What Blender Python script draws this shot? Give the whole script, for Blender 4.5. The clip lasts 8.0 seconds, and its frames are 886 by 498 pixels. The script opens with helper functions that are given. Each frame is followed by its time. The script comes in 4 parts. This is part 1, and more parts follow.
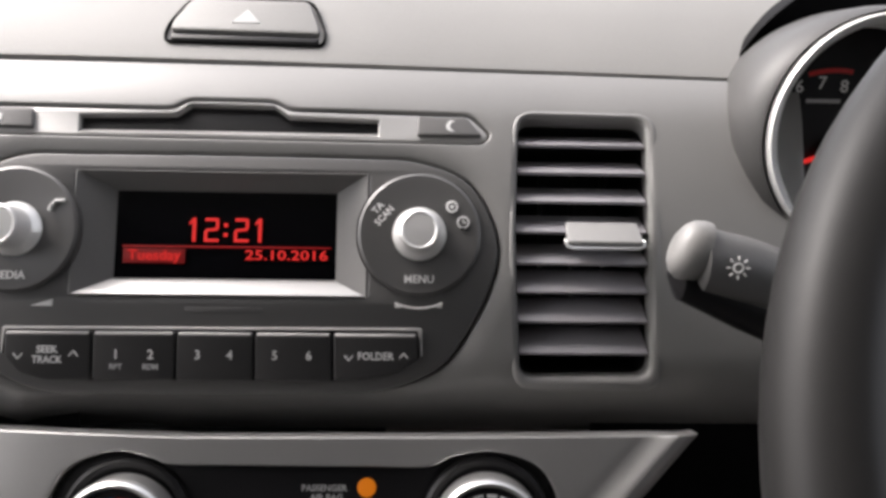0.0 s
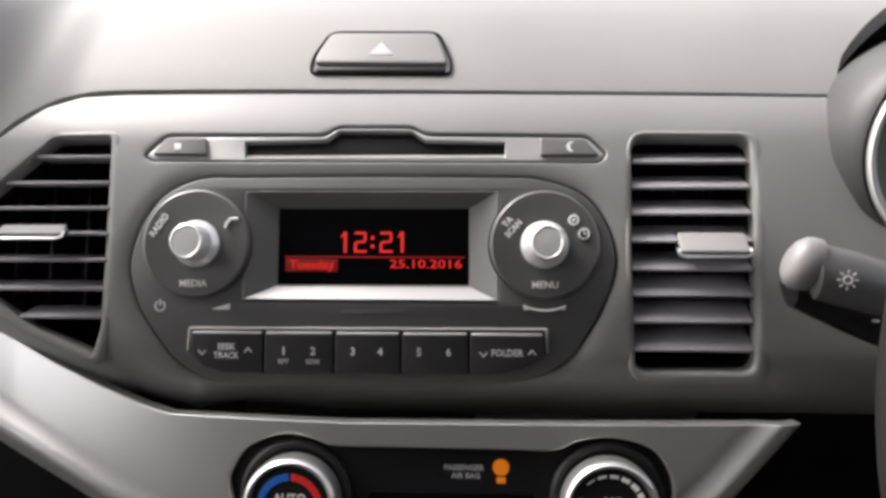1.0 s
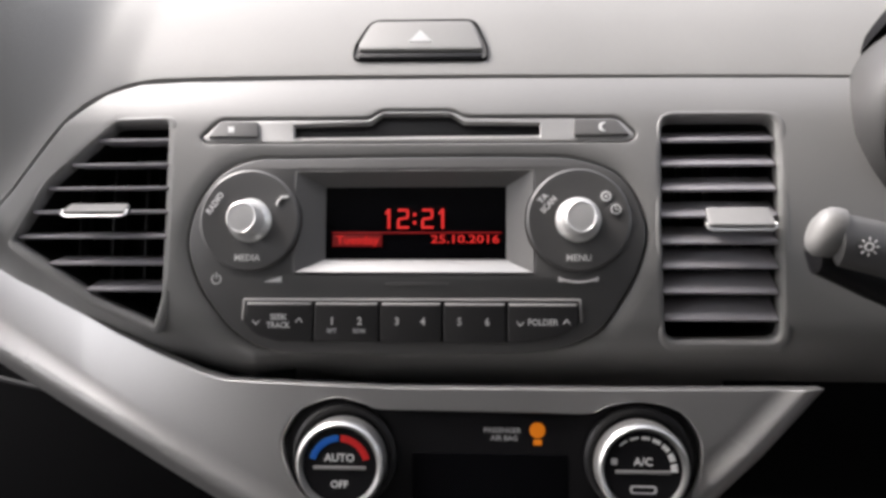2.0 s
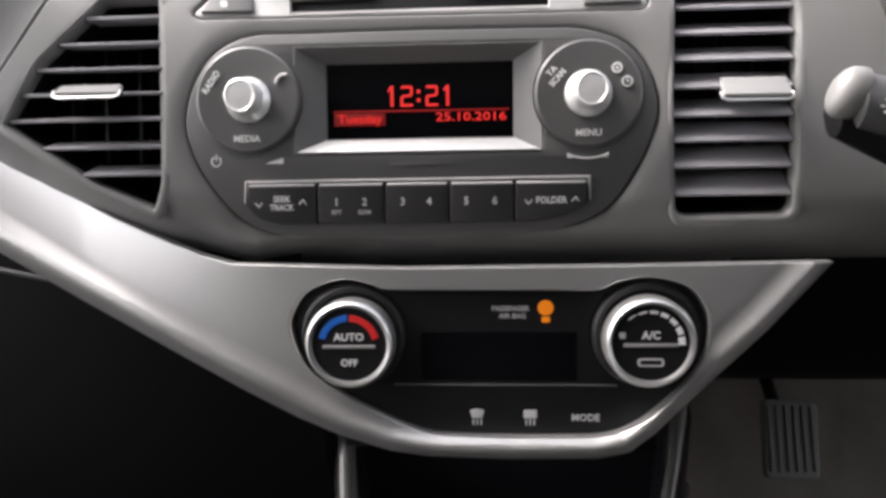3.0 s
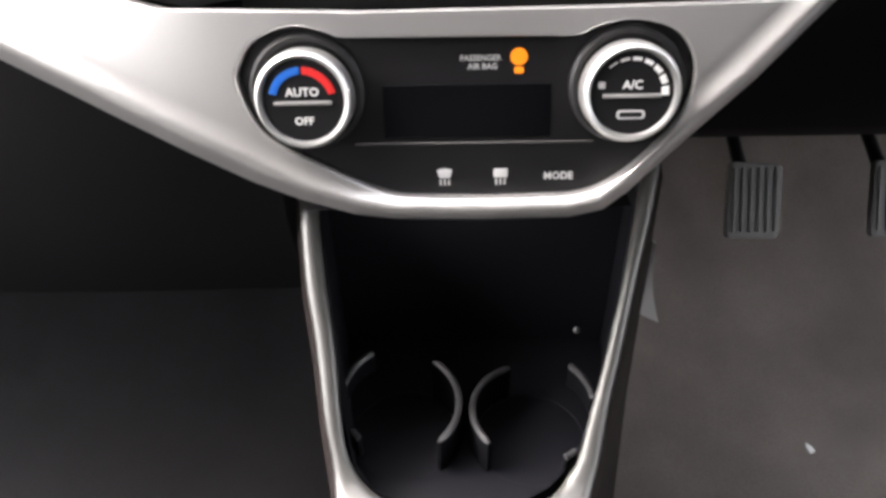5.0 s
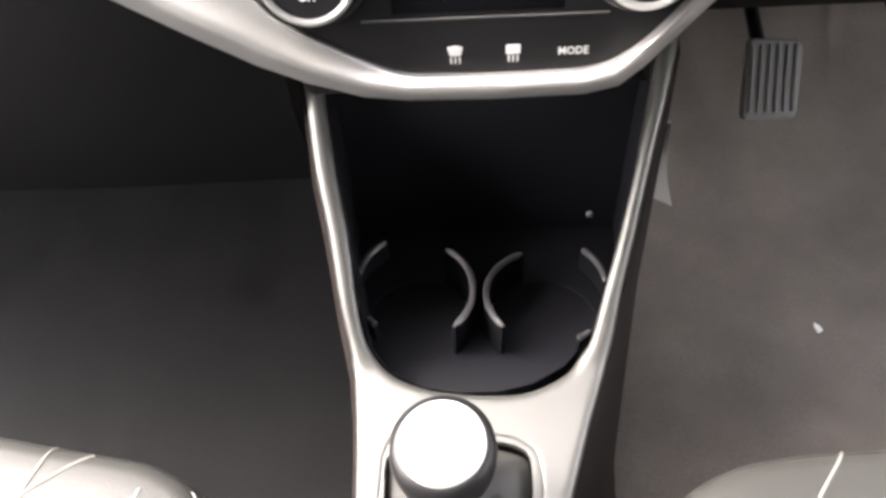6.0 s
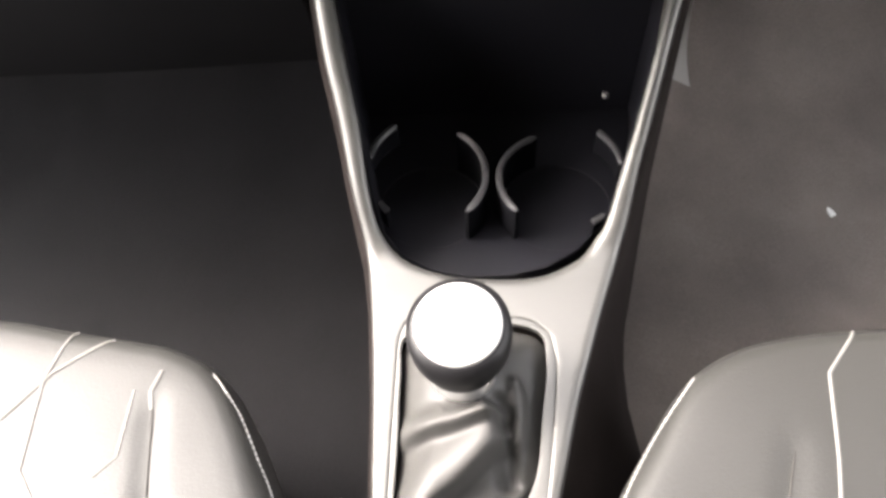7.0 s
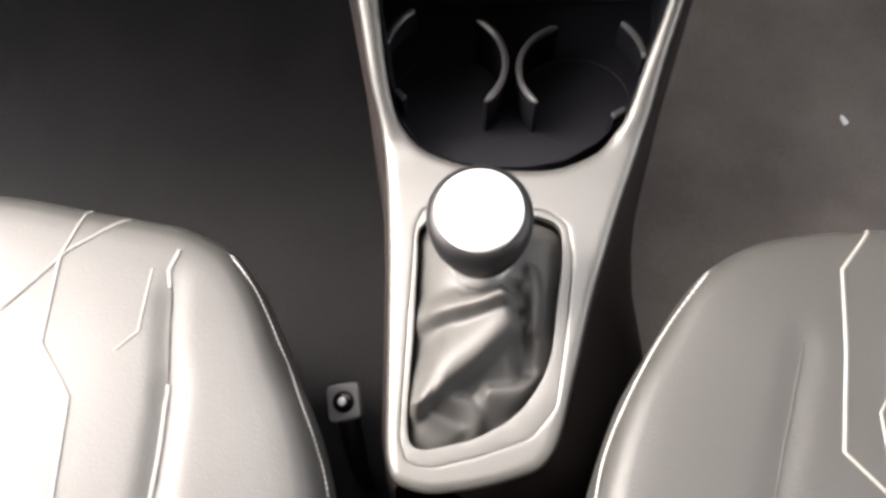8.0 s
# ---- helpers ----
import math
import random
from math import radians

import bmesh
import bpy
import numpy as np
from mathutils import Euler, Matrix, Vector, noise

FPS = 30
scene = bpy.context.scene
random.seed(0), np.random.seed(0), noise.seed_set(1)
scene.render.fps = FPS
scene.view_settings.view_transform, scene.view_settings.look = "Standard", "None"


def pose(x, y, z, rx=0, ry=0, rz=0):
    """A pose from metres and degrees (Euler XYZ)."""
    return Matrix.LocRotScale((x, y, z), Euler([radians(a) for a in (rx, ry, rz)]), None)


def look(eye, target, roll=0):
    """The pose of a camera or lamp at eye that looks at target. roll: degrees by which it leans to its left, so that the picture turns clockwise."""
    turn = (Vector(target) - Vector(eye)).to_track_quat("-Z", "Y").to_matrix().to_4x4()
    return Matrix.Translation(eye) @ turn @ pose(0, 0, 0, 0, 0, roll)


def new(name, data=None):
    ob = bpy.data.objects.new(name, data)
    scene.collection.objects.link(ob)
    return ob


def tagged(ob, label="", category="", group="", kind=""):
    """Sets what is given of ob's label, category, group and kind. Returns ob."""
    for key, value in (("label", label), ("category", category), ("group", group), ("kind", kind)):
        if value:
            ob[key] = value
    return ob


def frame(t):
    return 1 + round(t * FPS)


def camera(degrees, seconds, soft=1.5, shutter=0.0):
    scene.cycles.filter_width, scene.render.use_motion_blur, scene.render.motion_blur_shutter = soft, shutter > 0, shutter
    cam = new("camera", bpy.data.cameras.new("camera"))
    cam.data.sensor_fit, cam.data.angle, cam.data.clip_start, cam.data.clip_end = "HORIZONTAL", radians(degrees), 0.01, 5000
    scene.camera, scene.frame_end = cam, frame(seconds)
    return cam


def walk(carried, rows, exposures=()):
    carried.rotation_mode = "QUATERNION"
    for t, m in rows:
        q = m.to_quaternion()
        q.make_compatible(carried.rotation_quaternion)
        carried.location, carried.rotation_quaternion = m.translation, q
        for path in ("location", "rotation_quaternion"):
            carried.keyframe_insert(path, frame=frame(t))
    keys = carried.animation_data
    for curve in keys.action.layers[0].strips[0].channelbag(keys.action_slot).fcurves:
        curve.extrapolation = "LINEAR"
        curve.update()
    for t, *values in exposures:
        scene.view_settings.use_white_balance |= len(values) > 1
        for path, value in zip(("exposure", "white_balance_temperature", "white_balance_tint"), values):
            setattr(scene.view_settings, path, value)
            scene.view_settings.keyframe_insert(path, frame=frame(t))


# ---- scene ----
# ---- camera ----
cam = camera(62.6, 8.0, soft=3.3)
PATH = [
    (0, (0.084, -0.302, 0.681), (0.144, 1.65, 0.249), 1.1),
    (0.5, (0.061, -0.326, 0.693), (0.07, 1.625, 0.254), 0.5),
    (1, (0.051, -0.338, 0.703), (-0.042, 1.6, 0.217), -0.5),
    (2.3, (0.037, -0.365, 0.694), (-0.109, 1.563, 0.182), -1.1),
    (2.5, (0.034, -0.366, 0.688), (-0.095, 1.545, 0.113), -1.1),
    (3, (0.036, -0.36, 0.68), (-0.098, 1.5, -0.044), -1.9),
    (3.5, (0.035, -0.359, 0.667), (-0.085, 1.465, -0.143), -1.9),
    (4, (0.035, -0.357, 0.663), (-0.085, 1.411, -0.264), -2.4),
    (4.5, (0.035, -0.355, 0.661), (-0.046, 1.354, -0.375), -2.4),
    (5, (0.033, -0.342, 0.656), (-0.003, 1.227, -0.584), -1.5),
    (5.2, (0.032, -0.342, 0.654), (0.008, 1.187, -0.635), -1.5),
    (6.3, (0.026, -0.344, 0.646), (-0.051, 0.965, -0.864), -4.6),
    (6.5, (0.022, -0.342, 0.645), (-0.059, 0.912, -0.911), -5.0),
    (7, (0.024, -0.344, 0.64), (-0.058, 0.814, -0.989), -5.4),
    (7.5, (0.019, -0.353, 0.631), (-0.036, 0.709, -1.063), -3.2),
    (8, (0.008, -0.354, 0.632), (-0.05, 0.6, -1.125), -3.3),
]
EXPOSURES = [(t, e, k, 14) for t, e, k in ((0.0, 2.03, 6700), (1.2, 2.03, 6700), (2.5, 2.03, 6600), (3.0, 2.37, 6620), (3.5, 2.7, 6650), (4.5, 3.4, 6700), (5.2, 3.75, 6750), (6.3, 4.28, 7000), (7.0, 4.05, 7000), (8.0, 3.8, 7000))]
walk(cam, [(t, look(eye, target, roll)) for t, eye, target, roll in PATH], EXPOSURES)

# ---- light: overcast daylight through the car's windows ----
world = bpy.data.worlds.new("sky")
scene.world = world
world.use_nodes = True
wn = world.node_tree.nodes
sky = wn.new("ShaderNodeTexSky")
sky.sky_type, sky.sun_disc = "NISHITA", False
sky.sun_elevation, sky.sun_rotation, sky.air_density, sky.dust_density = radians(49), radians(-78), 1.0, 4.0
hue = wn.new("ShaderNodeHueSaturation")
hue.inputs["Saturation"].default_value = 0.25
world.node_tree.links.new(sky.outputs[0], hue.inputs["Color"])
world.node_tree.links.new(hue.outputs[0], wn["Background"].inputs[0])
wn["Background"].inputs[1].default_value = 0.15
sun = new("sun", bpy.data.lights.new("sun", "SUN"))
sun.data.energy, sun.data.angle, sun.data.color = 0.45, radians(20), (1.0, 0.985, 0.97)
sun.matrix_world = look((-0.75, 0.3, 1.0), (0, 0, 0))

# ---- materials ----


def surface(name, colour, rough=0.5, metal=0.0, grain=0.0, grain_size=900.0, vary=0.12, stain=0.15, stain_size=9.0, coat=0.0, sheen=0.0, spec=0.5):
    """A surface with fine relief (grain) and tone and gloss that vary at two scales."""
    m = bpy.data.materials.new(name)
    m.use_nodes = True
    n, l = m.node_tree.nodes, m.node_tree.links
    b = n["Principled BSDF"]
    b.inputs["Metallic"].default_value = metal
    b.inputs["Coat Weight"].default_value = coat
    b.inputs["Coat Roughness"].default_value = 0.12
    b.inputs["Sheen Weight"].default_value = sheen
    b.inputs["Specular IOR Level"].default_value = spec
    place = n.new("ShaderNodeTexCoord")
    big, fine = n.new("ShaderNodeTexNoise"), n.new("ShaderNodeTexNoise")
    big.inputs["Scale"].default_value, big.inputs["Detail"].default_value = stain_size, 6
    fine.inputs["Scale"].default_value, fine.inputs["Detail"].default_value = grain_size, 3
    for tex in (big, fine):
        l.new(place.outputs["Object"], tex.inputs["Vector"])
    tone = n.new("ShaderNodeMix")
    tone.data_type = "RGBA"
    tone.inputs["A"].default_value = (*[c * (1 - stain) for c in colour], 1)
    tone.inputs["B"].default_value = (*[min(1, c * (1 + stain)) for c in colour], 1)
    l.new(big.outputs["Fac"], tone.inputs["Factor"])
    speck = n.new("ShaderNodeMix")
    speck.data_type, speck.blend_type = "RGBA", "MULTIPLY"
    speck.inputs["Factor"].default_value = vary
    l.new(tone.outputs["Result"], speck.inputs["A"])
    l.new(fine.outputs["Fac"], speck.inputs["B"])
    l.new(speck.outputs["Result"], b.inputs["Base Color"])
    gloss = n.new("ShaderNodeMapRange")
    gloss.inputs["To Min"].default_value, gloss.inputs["To Max"].default_value = max(0.02, rough - 0.08), min(1, rough + 0.08)
    l.new(big.outputs["Fac"], gloss.inputs["Value"])
    l.new(gloss.outputs["Result"], b.inputs["Roughness"])
    if grain:
        bump = n.new("ShaderNodeBump")
        bump.inputs["Strength"].default_value, bump.inputs["Distance"].default_value = grain, 0.0006
        l.new(fine.outputs["Fac"], bump.inputs["Height"])
        l.new(bump.outputs["Normal"], b.inputs["Normal"])
    return m


def lit(name, colour, power):
    """A lamp or a display segment that gives off light."""
    m = bpy.data.materials.new(name)
    m.use_nodes = True
    b = m.node_tree.nodes["Principled BSDF"]
    b.inputs["Base Color"].default_value = (*[c * 0.3 for c in colour], 1)
    b.inputs["Emission Color"].default_value = (*colour, 1)
    b.inputs["Emission Strength"].default_value = power
    return m


PAD = surface("dash_pad_plastic", (0.3, 0.2955, 0.284), 0.55, grain=0.35, grain_size=1400)
FASCIA = surface("fascia_plastic", (0.25, 0.246, 0.239), 0.4, grain=0.15, grain_size=1600, spec=0.7)
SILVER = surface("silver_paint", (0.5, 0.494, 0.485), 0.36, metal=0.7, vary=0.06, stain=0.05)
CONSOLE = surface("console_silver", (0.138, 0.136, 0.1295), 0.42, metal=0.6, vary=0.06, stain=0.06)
RADIO = surface("radio_plastic", (0.1, 0.0985, 0.0965), 0.4, grain=0.1, grain_size=1800, spec=0.8)
BUTTON = surface("button_plastic", (0.045, 0.044, 0.044), 0.38, grain=0.08)
BLACK = surface("black_plastic", (0.011, 0.0107, 0.0118), 0.42, grain=0.12, spec=0.3)
GLOSS = surface("black_gloss", (0.004, 0.004, 0.005), 0.12, vary=0.05, spec=0.2)
TRAYM = surface("tray_rubber", (0.0118, 0.0118, 0.015), 0.4, grain=0.1, spec=0.24)
DARK = surface("dark_dash_plastic", (0.0062, 0.006, 0.0067), 0.65, grain=0.3, grain_size=1200, spec=0.07)
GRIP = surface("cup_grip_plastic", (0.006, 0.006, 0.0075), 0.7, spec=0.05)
SEAM = surface("seam_shadow_thread", (0.05, 0.048, 0.045), 0.8, spec=0.1)
STITCH = surface("white_thread", (0.5, 0.49, 0.47), 0.6, vary=0.1)
CHROME = surface("satin_chrome", (0.72, 0.72, 0.71), 0.3, metal=0.85, vary=0.03, stain=0.03)
BRIGHT = surface("silver_knob", (0.86, 0.855, 0.84), 0.34, metal=0.45, vary=0.03, stain=0.03)
SLAT = surface("vent_blade_plastic", (0.33, 0.32, 0.336), 0.42, grain=0.1)
CAPEND = surface("stalk_cap_plastic", (0.23, 0.226, 0.22), 0.4, grain=0.1)
LEVERM = surface("lever_plastic", (0.15, 0.147, 0.144), 0.45, grain=0.1)
HOUSING = surface("housing_plastic", (0.062, 0.061, 0.06), 0.5, grain=0.15)
BEVELM = surface("display_surround_plastic", (0.18, 0.177, 0.173), 0.5, grain=0.08, spec=0.4)
RING = surface("bright_ring", (0.85, 0.85, 0.84), 0.3, metal=0.15, vary=0.03, stain=0.03)
# Paler plastic that carries the highlights on rims and edges in the tray.
TRAY_HIGHLIGHT = surface("tray_highlight_plastic", (0.045, 0.0445, 0.047), 0.35, vary=0.05)
DISCM = surface("disc_panel_silver", (0.52, 0.515, 0.505), 0.36, metal=0.4, vary=0.05, stain=0.05)
WHITE = surface("white_print", (0.82, 0.82, 0.81), 0.5, vary=0.05)
GREYPRINT = surface("grey_print", (0.5, 0.5, 0.5), 0.5, vary=0.05)
BLUE = surface("blue_print", (0.02, 0.16, 0.62), 0.4, vary=0.05)
REDP = surface("red_print", (0.72, 0.03, 0.03), 0.4, vary=0.05)
# Driver carpet is raised and passenger carpet lowered in tone to carry light and shade.
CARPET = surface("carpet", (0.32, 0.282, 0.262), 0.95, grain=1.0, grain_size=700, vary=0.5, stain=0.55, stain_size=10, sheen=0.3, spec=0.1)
# The floor's carpet again, with the shade beside the console put into its colour.
TUNNEL_SHADE = surface("tunnel_carpet_shaded", (0.024, 0.0192, 0.018), 0.95, grain=1.0, grain_size=700, vary=0.5, stain=0.4, stain_size=22, sheen=0.0, spec=0.1)
CARPET_SHADE = surface("carpet_passenger_shade", (0.0245, 0.0236, 0.0258), 0.95, grain=1.0, grain_size=700, vary=0.5, stain=0.3, stain_size=14, sheen=0.3, spec=0.1)
VINYL = surface("light_grey_vinyl", (0.031, 0.0307, 0.0286), 0.5, grain=0.25, grain_size=900, vary=0.1, stain=0.06)
PIPING = surface("cream_piping", (0.2, 0.194, 0.18), 0.5, vary=0.1)
LEATHER = surface("boot_leatherette", (0.056, 0.0546, 0.052), 0.52, grain=0.2, grain_size=1100, spec=0.42)
RUBBER = surface("pedal_rubber", (0.12, 0.118, 0.114), 0.7, grain=0.3)
FLAPM = surface("pale_flap_plastic", (0.55, 0.54, 0.525), 0.5, grain=0.1)
GREYCAP = surface("grey_cap_plastic", (0.27, 0.266, 0.26), 0.45, grain=0.1)
HEADLINER = surface("headliner_cloth", (0.62, 0.61, 0.58), 0.95, grain=0.5)
DOORCARD = surface("door_card", (0.10, 0.10, 0.10), 0.7, grain=0.2)
ASPHALT = surface("asphalt", (0.06, 0.06, 0.06), 0.9, grain=0.8, grain_size=120, vary=0.5)
WHEELM = surface("wheel_leather", (0.019, 0.0187, 0.0185), 0.45, grain=0.06, grain_size=1300, spec=0.25)
REDLED = lit("red_display", (1.0, 0.035, 0.03), 0.15)
REDDIM = lit("red_display_dim", (0.8, 0.02, 0.02), 0.045)
REDBOX = lit("red_display_box", (0.7, 0.02, 0.02), 0.016)
AMBER = lit("amber_lamp", (1.0, 0.27, 0.01), 0.1)

# ---- mesh tools (plan outlines in millimetres) ----
FACE = pose(0, 0, 0.62, 71)  # centre fascia: x right, y up the face, z out of it
LOWER = pose(0.0415, -0.032, 0.50, 74)  # climate panel
HAZ = pose(0, 0.0459, 0.6911, 46)


def ob_from(name, bm, mat, sharp=38):
    me = bpy.data.meshes.new(name)
    bmesh.ops.recalc_face_normals(bm, faces=bm.faces)
    for f in bm.faces:
        f.smooth = True
    bm.to_mesh(me)
    bm.free()
    me.set_sharp_from_angle(angle=radians(sharp))
    me.materials.append(mat)
    return new(name, me)


def part(name, bm, mat, parent, label="", sharp=38):
    if (parent.parent or parent) in CURLED:
        for v in bm.verts:
            v.co = curl(v.co)
    ob = ob_from(name, bm, mat, sharp)
    ob.parent = parent
    return tagged(ob, label)


def thing(name, label, category, m=None, group="", kind=""):
    ob = new(name)
    ob.empty_display_size = 0.05
    ob.matrix_world = m or Matrix()
    return tagged(ob, label, category, group, kind)


def smooth(points, n=5, closed=True):
    """A Catmull-Rom line through the points."""
    p, out = [Vector(q) for q in points], []
    count = len(p)
    for i in range(count if closed else count - 1):
        a, b, c, d = (p[(i + k) % count] if closed else p[min(max(i + k, 0), count - 1)] for k in (-1, 0, 1, 2))
        for j in range(n):
            t = j / n
            out.append(0.5 * (2 * b + (c - a) * t + (2 * a - 5 * b + 4 * c - d) * t * t + (3 * b - a - 3 * c + d) * t**3))
    if not closed:
        out.append(p[-1])
    return out


def rounded(points, r, n=5):
    """A polygon with its corners rounded by r."""
    out, count = [], len(points)
    for i in range(count):
        a, b, c = (Vector(points[(i + k) % count][:2]) for k in (-1, 0, 1))
        u, w = (a - b), (c - b)
        s = min(r, u.length * 0.45, w.length * 0.45)
        p, q = b + u.normalized() * s, b + w.normalized() * s
        for j in range(n + 1):
            t = j / n
            out.append((1 - t) ** 2 * p + 2 * t * (1 - t) * b + t * t * q)
    return out


def rect(x0, y0, x1, y1, r=0.0, n=5):
    pts = [(x0, y0), (x1, y0), (x1, y1), (x0, y1)]
    return rounded(pts, r, n) if r else [Vector(p) for p in pts]


def circle(cx, cy, r, n=48, a0=0.0, a1=360.0):
    whole = abs(a1 - a0) >= 360
    return [Vector((cx + r * math.cos(radians(a0 + (a1 - a0) * i / (n if whole else n - 1))), cy + r * math.sin(radians(a0 + (a1 - a0) * i / (n if whole else n - 1))))) for i in range(n)]


def band(cx, cy, r0, r1, a0, a1, n=24):
    return circle(cx, cy, r1, n, a0, a1) + circle(cx, cy, r0, n, a1, a0)


def mesh_of(curve):
    ob = new("shape", curve)
    me = bpy.data.meshes.new_from_object(ob.evaluated_get(bpy.context.evaluated_depsgraph_get()))
    bm = bmesh.new()
    bm.from_mesh(me)
    bpy.data.objects.remove(ob)
    bpy.data.meshes.remove(me)
    bpy.data.curves.remove(curve)
    return bm


def plate(outline, z0, z1, holes=(), edge=0.4, m=None, warp=None, fine=0.0, steps=2):
    """A plate with rounded rims from z0 to z1, cut by holes; warp bends it, at edges no longer than fine. Millimetres in, metres out."""
    c = bpy.data.curves.new("shape", "CURVE")
    c.dimensions, c.fill_mode = "2D", "BOTH"
    half = (z1 - z0) / 2
    edge = min(edge, half * 0.98)
    c.extrude, c.bevel_depth, c.bevel_resolution, c.offset = half - edge, edge, steps, -edge
    for line in (outline, *holes):
        s = c.splines.new("POLY")
        s.points.add(len(line) - 1)
        s.use_cyclic_u = True
        for q, v in zip(s.points, line):
            q.co = (v[0], v[1], 0, 1)
    bm = mesh_of(c)
    bmesh.ops.remove_doubles(bm, verts=bm.verts, dist=0.004)
    if fine:
        for _ in range(7):
            bmesh.ops.triangulate(bm, faces=bm.faces)
            long = [e for e in bm.edges if e.calc_length() > fine]
            if not long:
                break
            bmesh.ops.subdivide_edges(bm, edges=long, cuts=1)
        bmesh.ops.triangulate(bm, faces=bm.faces)
    for v in bm.verts:
        v.co.z += (z0 + z1) / 2
        if warp:
            v.co = warp(v.co)
        v.co *= 0.001
    if m:
        bm.transform(m)
    return bm


def lettering(words, size, u, v, w, turn=0.0, thick=0.12, m=None, squeeze=1.0, weight=0.09):
    """Built-in letters, centred at (u, v, w), in millimetres."""
    c = bpy.data.curves.new("words", "FONT")
    c.body, c.size, c.align_x, c.align_y, c.extrude, c.offset = words, size, "CENTER", "CENTER", thick, weight
    c.resolution_u = 2
    bm = mesh_of(c)
    bm.transform(Matrix.Translation((u * 0.001, v * 0.001, w * 0.001)) @ pose(0, 0, 0, 0, 0, turn) @ Matrix.Diagonal((0.001 * squeeze, 0.001, 0.001, 1)))
    if m:
        bm.transform(m)
    return bm


def loft(rings, closed=True, ends=True):
    """Skin between rings of equally many points (metres)."""
    bm = bmesh.new()
    rows = [[bm.verts.new(p) for p in r] for r in rings]
    n = len(rows[0])
    for a, b in zip(rows, rows[1:]):
        for i in range(n if closed else n - 1):
            bm.faces.new((a[i], a[(i + 1) % n], b[(i + 1) % n], b[i]))
    if ends and closed:
        bm.faces.new(rows[0])
        bm.faces.new(rows[-1][::-1])
    return bm


def lathe(profile, segs=48, m=None, scale=0.001):
    """Turns (radius, height) points about z."""
    rings = [[(max(r, 0.001) * scale * math.cos(2 * math.pi * i / segs), max(r, 0.001) * scale * math.sin(2 * math.pi * i / segs), z * scale) for i in range(segs)] for r, z in profile]
    bm = loft(rings)
    if m:
        bm.transform(m)
    return bm


def tube(points, radius, segs=8, closed=False):
    """A round bar along points (metres); radius a number or one for each point."""
    pts = [Vector(p) for p in points]
    n, rings, side = len(pts), [], None
    for i, p in enumerate(pts):
        a, b = (pts[i - 1] if i or closed else p), (pts[(i + 1) % n] if i < n - 1 or closed else p)
        way = (b - a).normalized()
        side = way.orthogonal() if side is None else side - way * side.dot(way)
        side.normalize()
        up = way.cross(side)
        r = radius[i] if isinstance(radius, (list, tuple)) else radius
        rings.append([p + r * (math.cos(k * 2 * math.pi / segs) * side + math.sin(k * 2 * math.pi / segs) * up) for k in range(segs)])
    return loft(rings + [rings[0]] if closed else rings, ends=not closed)


def block(x0, y0, z0, x1, y1, z1, bevel=0.0, m=None, steps=2):
    """A box between two corners (metres), with rounded edges."""
    bm = bmesh.new()
    bmesh.ops.create_cube(bm, size=1)
    bm.transform(Matrix.LocRotScale(((x0 + x1) / 2, (y0 + y1) / 2, (z0 + z1) / 2), None, (abs(x1 - x0), abs(y1 - y0), abs(z1 - z0))))
    if bevel:
        bmesh.ops.bevel(bm, geom=list(bm.edges), offset=bevel, segments=steps, profile=0.5, affect="EDGES")
    if m:
        bm.transform(m)
    return bm


def edge_gap(line):
    """A function that gives the distance of a point from a closed outline."""
    a = np.array([(p[0], p[1]) for p in line], dtype=float)
    d = np.roll(a, -1, 0) - a
    size = np.maximum((d * d).sum(1), 1e-9)

    def gap(x, y):
        q = np.array((x, y)) - a
        f = np.clip((q * d).sum(1) / size, 0, 1)
        return float(np.sqrt(((q - d * f[:, None]) ** 2).sum(1).min()))

    return gap


def eased(f):
    f = min(1.0, max(0.0, f))
    return f * f * (3 - 2 * f)

# ---- setting: car body, floor, ground ----
FLOOR_Z = 0.10


def fixed(name, bm, mat, label, category, sharp=38):
    return tagged(ob_from(name, bm, mat, sharp), label, category, kind="structure")


fixed("ground", block(-60, -60, -0.40, 60, 60, -0.36), ASPHALT, "grey asphalt ground under the car", "ground")


def carpet_sheet(x0, x1, y0, y1):
    """Floor that rises to a toe board at the front."""
    line = [(y0, FLOOR_Z), (-0.3, FLOOR_Z), (0.08, FLOOR_Z + 0.005), (0.16, FLOOR_Z + 0.03), (0.26, FLOOR_Z + 0.10), (0.42, FLOOR_Z + 0.27), (0.46, FLOOR_Z + 0.36), (0.47, 0.72)]
    rows = []
    for k in range(33):
        x = x0 + (x1 - x0) * k / 32
        rows.append([(x, y, z + 0.004 * noise.noise(Vector((x * 9, y * 9, 0)))) for y, z in line])
    top = loft(rows, closed=False)
    bmesh.ops.solidify(top, geom=list(top.faces), thickness=0.012)
    return top


fixed("floor_1", carpet_sheet(-0.72, 0.05, -2.0, 0.47), CARPET_SHADE, "carpeted passenger footwell floor, dark grey with shade in its colour", "floor", 60)
fixed("floor_2", carpet_sheet(0.05, 0.80, -2.0, 0.47), CARPET, "worn brown-grey carpeted driver footwell floor, tone raised for its light", "floor", 60)
side = pose(0, 0, 0, 90, 0, 90)
# Unseen doorways; their lower fronts are closed in to darken the pedal area.
OPEN = [(-620, 130), (0, 130), (50, 320), (130, 640), (200, 790), (150, 900), (-160, 1100), (-620, 1100)]
SILL = [(-620, 130), (-70, 130), (-20, 320), (90, 580)] + OPEN[4:]
